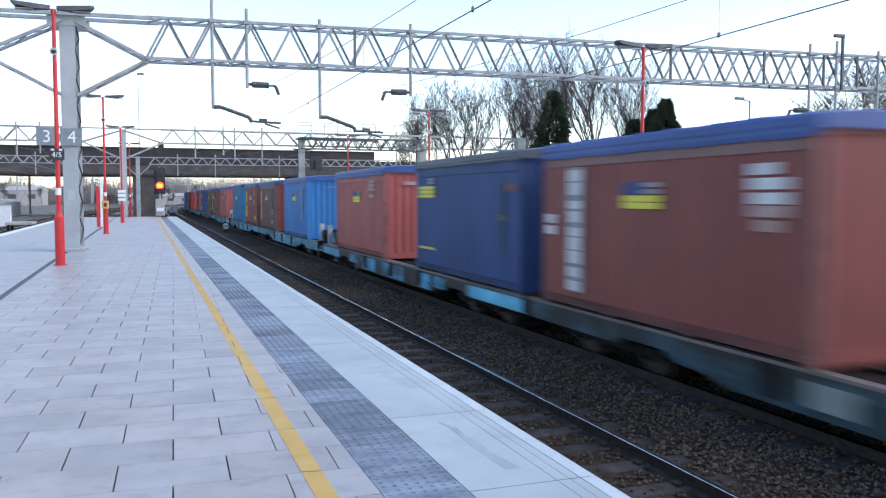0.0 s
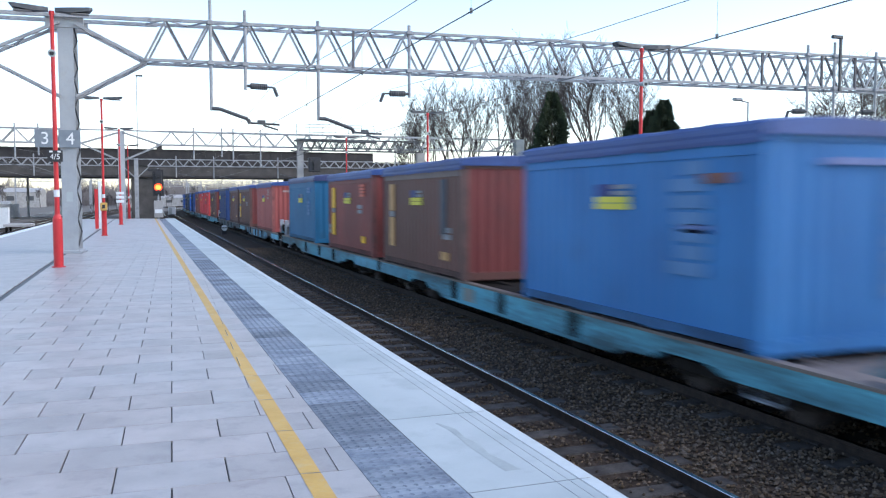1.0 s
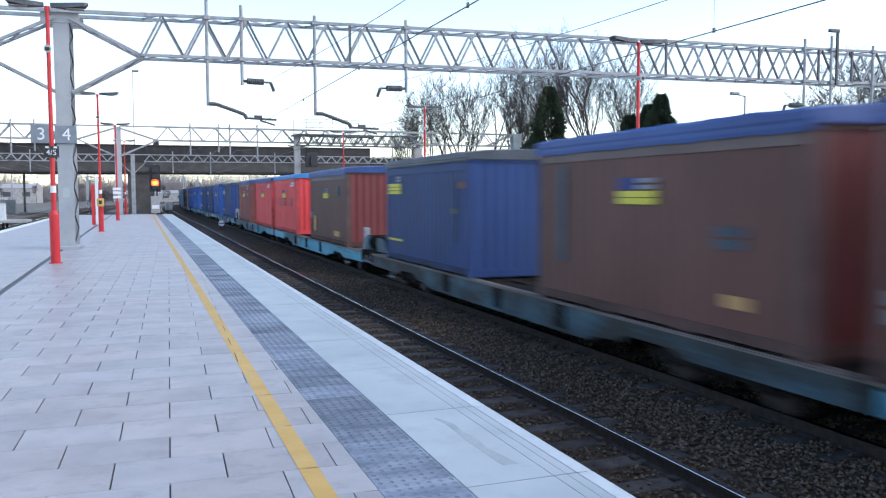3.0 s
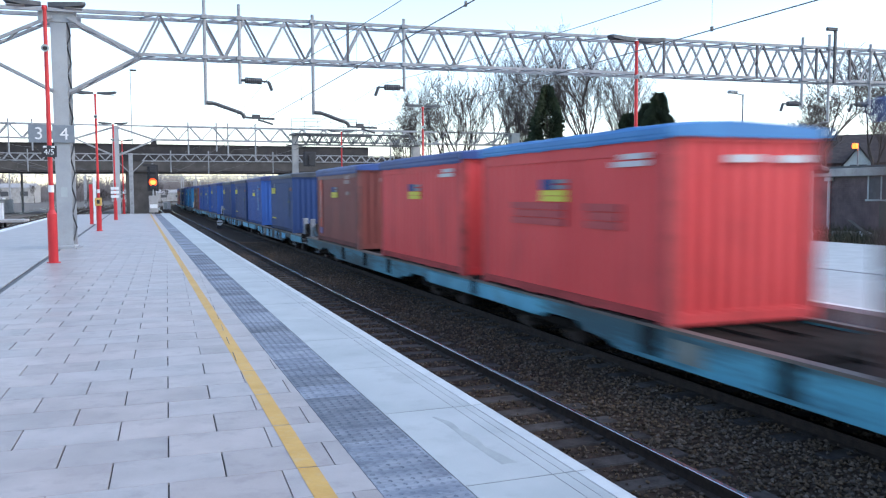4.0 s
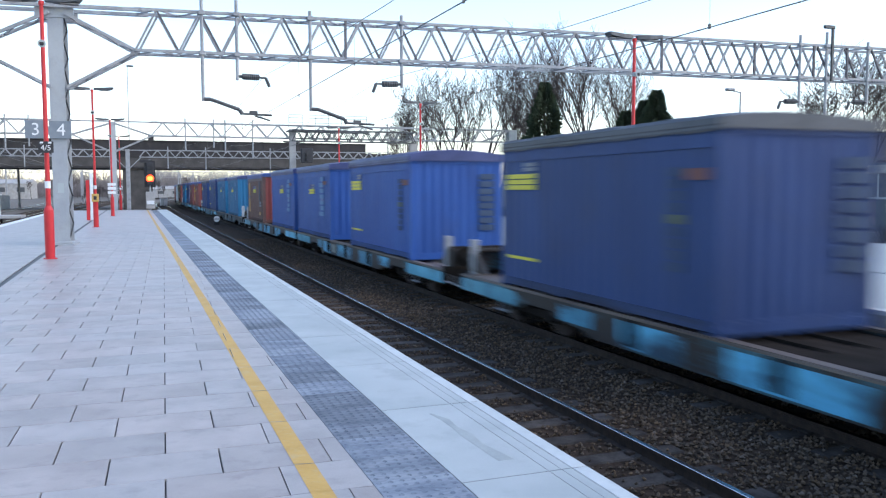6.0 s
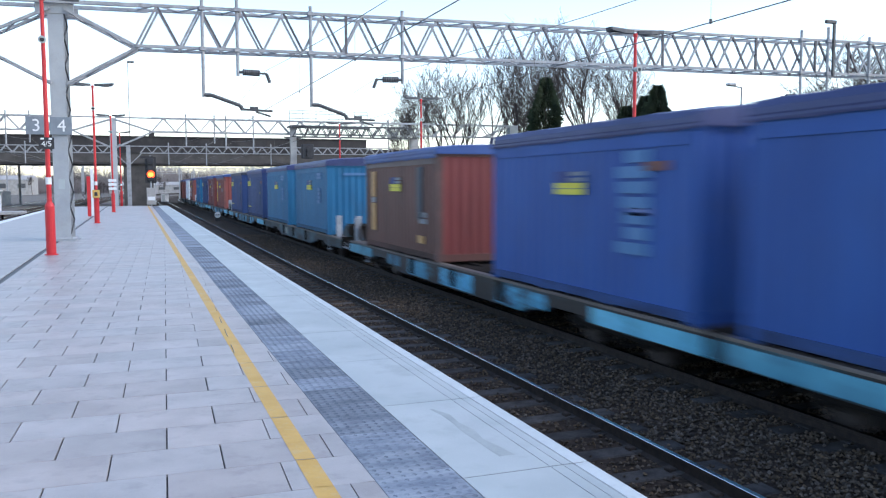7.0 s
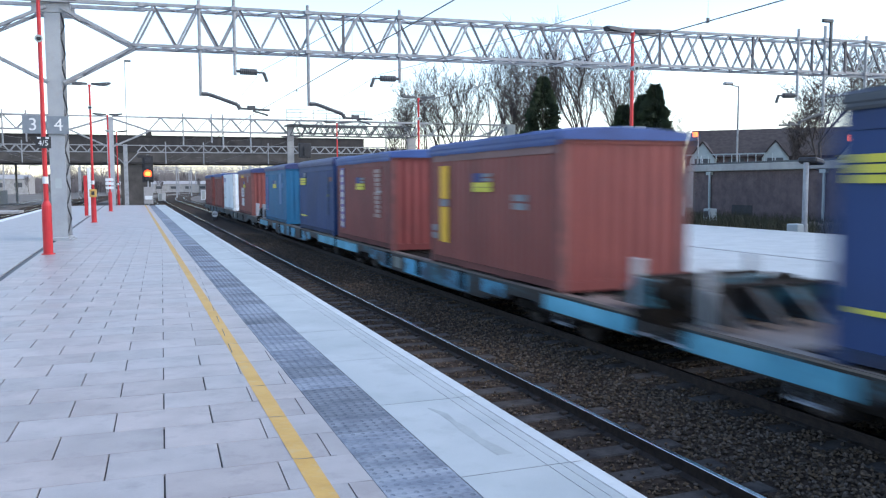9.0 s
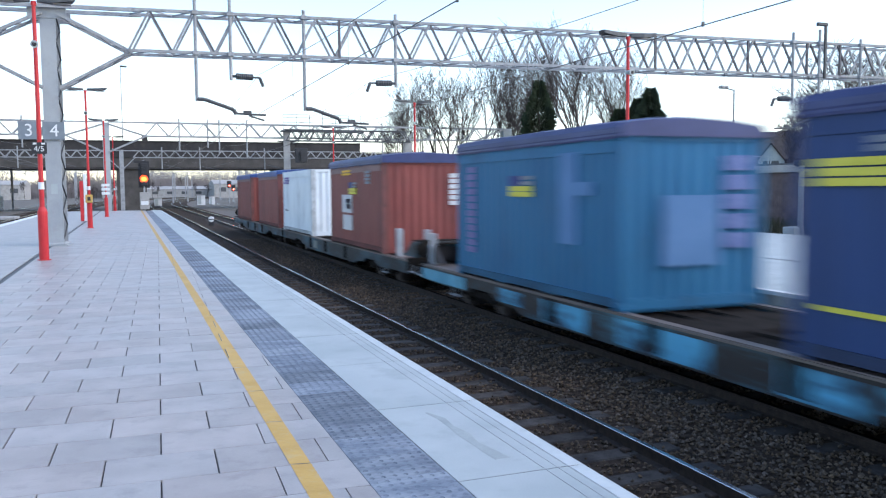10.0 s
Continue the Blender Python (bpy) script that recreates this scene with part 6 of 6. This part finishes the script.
me.from_pydata(far_v, [], far_f)
me.materials.append(M_TILE)
ob = new("paving_slabs", me)
ob.parent = island
tagged(ob, kind="stuff")
# the painted line breaks at the joints between the slabs
yv, yf = [], []
for j in range(-43, 139):
    for i in range(-12, 6):
        lx, ly = (i + 0.5 * (j % 2)) * TILE_W, j * TILE_D
        c = [turn @ Vector((lx + a, ly + b, 0)) for a, b in ((0.0045, 0.0015), (TILE_W - 0.0045, 0.0015), (TILE_W - 0.0045, TILE_D - 0.0015), (0.0045, TILE_D - 0.0015))]
        xs = [min(max(q.x, 0.81), 0.925) for q in c]
        if max(xs) - min(xs) < 0.004 or c[2].y > END_Y:
            continue
        k = len(yv)
        yv += [(x, q.y, 0.0022) for x, q in zip(xs, c)]
        yf.append((k, k + 1, k + 2, k + 3))
me = bpy.data.meshes.new("yellow_line")
me.from_pydata(yv, [], yf)
me.materials.append(M_YELLOW)
ob = new("yellow_line", me)
ob.parent = island
tagged(ob, kind="stuff")

# tactile slabs with rows of blisters
M_BLISTER = surface("darker_blisters", (0.080, 0.100, 0.135), (0.185, 0.215, 0.255), 9, 0.75, bump=0.2, fine=60, vary=0.3, spec=0.2)
bm = box(B(), 0.002, 0.002, -0.03, 0.448, 0.398, 0.0, 0.002)
for i in range(7):
    for j in range(6):
        first = len(bm.faces)
        rod(bm, (0.032 + i * 0.064, 0.034 + j * 0.066, 0.0), (0.032 + i * 0.064, 0.034 + j * 0.066, 0.004), 0.017, 0.012, n=6)
        bm.faces.ensure_lookup_table()
        for f in bm.faces[first:]:
            f.material_index = 1
blister = mesh_of("tactile_slab", bm, M_TACTILE)
blister.materials.append(M_BLISTER)
plain = mesh_of("tactile_slab_plain", box(B(), 0.002, 0.002, -0.03, 0.448, 0.398, 0.0, 0.002), M_TACTILE)
for j in range(-40, 165):
    y = 2.2 + 0.4 * j
    again("tactile_slab", blister if 1 < y < 22 else plain, island, pose(1.15, y, 0.0006 * math.sin(j * 5.1)))

# an old repair smear on one coping slab
M_SMEAR = surface("cement_smear", (0.305, 0.335, 0.337), (0.39, 0.425, 0.42), 6, 0.8, bump=0.1)
bm = B()
spine = [(1.90, 5.37, 0.010), (1.945, 5.20, 0.030), (1.94, 5.0, 0.022), (1.95, 4.82, 0.045), (1.945, 4.62, 0.030), (1.965, 4.42, 0.045), (1.98, 4.27, 0.050)]
rings = [[bm.verts.new((x + sx * w, y, z)) for sx, z in ((-1, 0.0005), (-0.7, 0.0018), (0.7, 0.0018), (1, 0.0005))] for x, y, w in spine]
for a, b in zip(rings, rings[1:]):
    for k in range(3):
        bm.faces.new((a[k], b[k], b[k + 1], a[k + 1]))
part("cement_smear", bm, M_SMEAR, island)

# coping slabs with two grooves and a white nosing
bm = box(B(), 1.603, 0.005, -0.06, 2.1245, 1.545, 0.0, 0.001)
box(bm, 2.1285, 0.005, -0.06, 2.2025, 1.545, 0.0)
box(bm, 2.2065, 0.005, -0.06, 2.266, 1.545, 0.0)
box(bm, 2.12, 0.005, -0.06, 2.268, 1.545, -0.005)
coping = mesh_of("coping_slab", bm, M_COPING)
nosing = mesh_of("white_nosing", box(B(), 2.270, 0.003, -0.085, EDGE, 1.547, 0.001, 0.006), M_NOSING)
for j in range(-10, 44):
    y = 4.02 - 1.55 + 1.55 * j
    if y + 1.55 < END_Y + 0.3:
        slab = again("coping_slab", coping, island, pose(0, y, 0.0008 * math.sin(j * 3.3)))
        again("white_nosing", nosing, slab, pose(0, 0, 0))

# brick courses on the low building, the nearest as single bricks
brick = mesh_of("brick", box(B(), -0.012, 0.005, 0.004, 0.02, 0.22, 0.071), M_BRICK)
cv, cf = [], []
row = 0
z = -0.1
made = 0
while z < 2.04:
    y = 8.0 + (0.1125 if row % 2 else 0)
    while y < 32.7:
        if 17 <= y < 19.5 and made < 300:
            again("brick", brick, building, pose(BX, y, z))
            made += 1
        else:
            k = len(cv)
            for xx in (BX - 0.012, BX + 0.01):
                cv += [(xx, y + 0.005, z + 0.004), (xx, y + 0.22, z + 0.004), (xx, y + 0.22, z + 0.071), (xx, y + 0.005, z + 0.071)]
            cf += [(k, k + 3, k + 2, k + 1), (k, k + 1, k + 5, k + 4), (k + 3, k + 7, k + 6, k + 2), (k, k + 4, k + 7, k + 3), (k + 1, k + 2, k + 6, k + 5)]
        y += 0.225
    z += 0.075
    row += 1
me = bpy.data.meshes.new("brick_courses")
me.from_pydata(cv, [], cf)
me.materials.append(M_BRICK)
ob = new("bricks", me)
ob.parent = building
tagged(ob, kind="stuff")


def motions():
    for ob, s, z, flip in CARS:
        rows = []
        for t in (0, 2, 4, 6, 8, 10):
            y = s - SPEED * t
            turn = -math.degrees(math.atan(max(y - BEND_Y, 0) / BEND_R))
            rows.append((t, pose(track_x(TRAIN_TRACK, y), y, z, 0, 0, turn + flip)))
        walk(ob, rows)


motions()
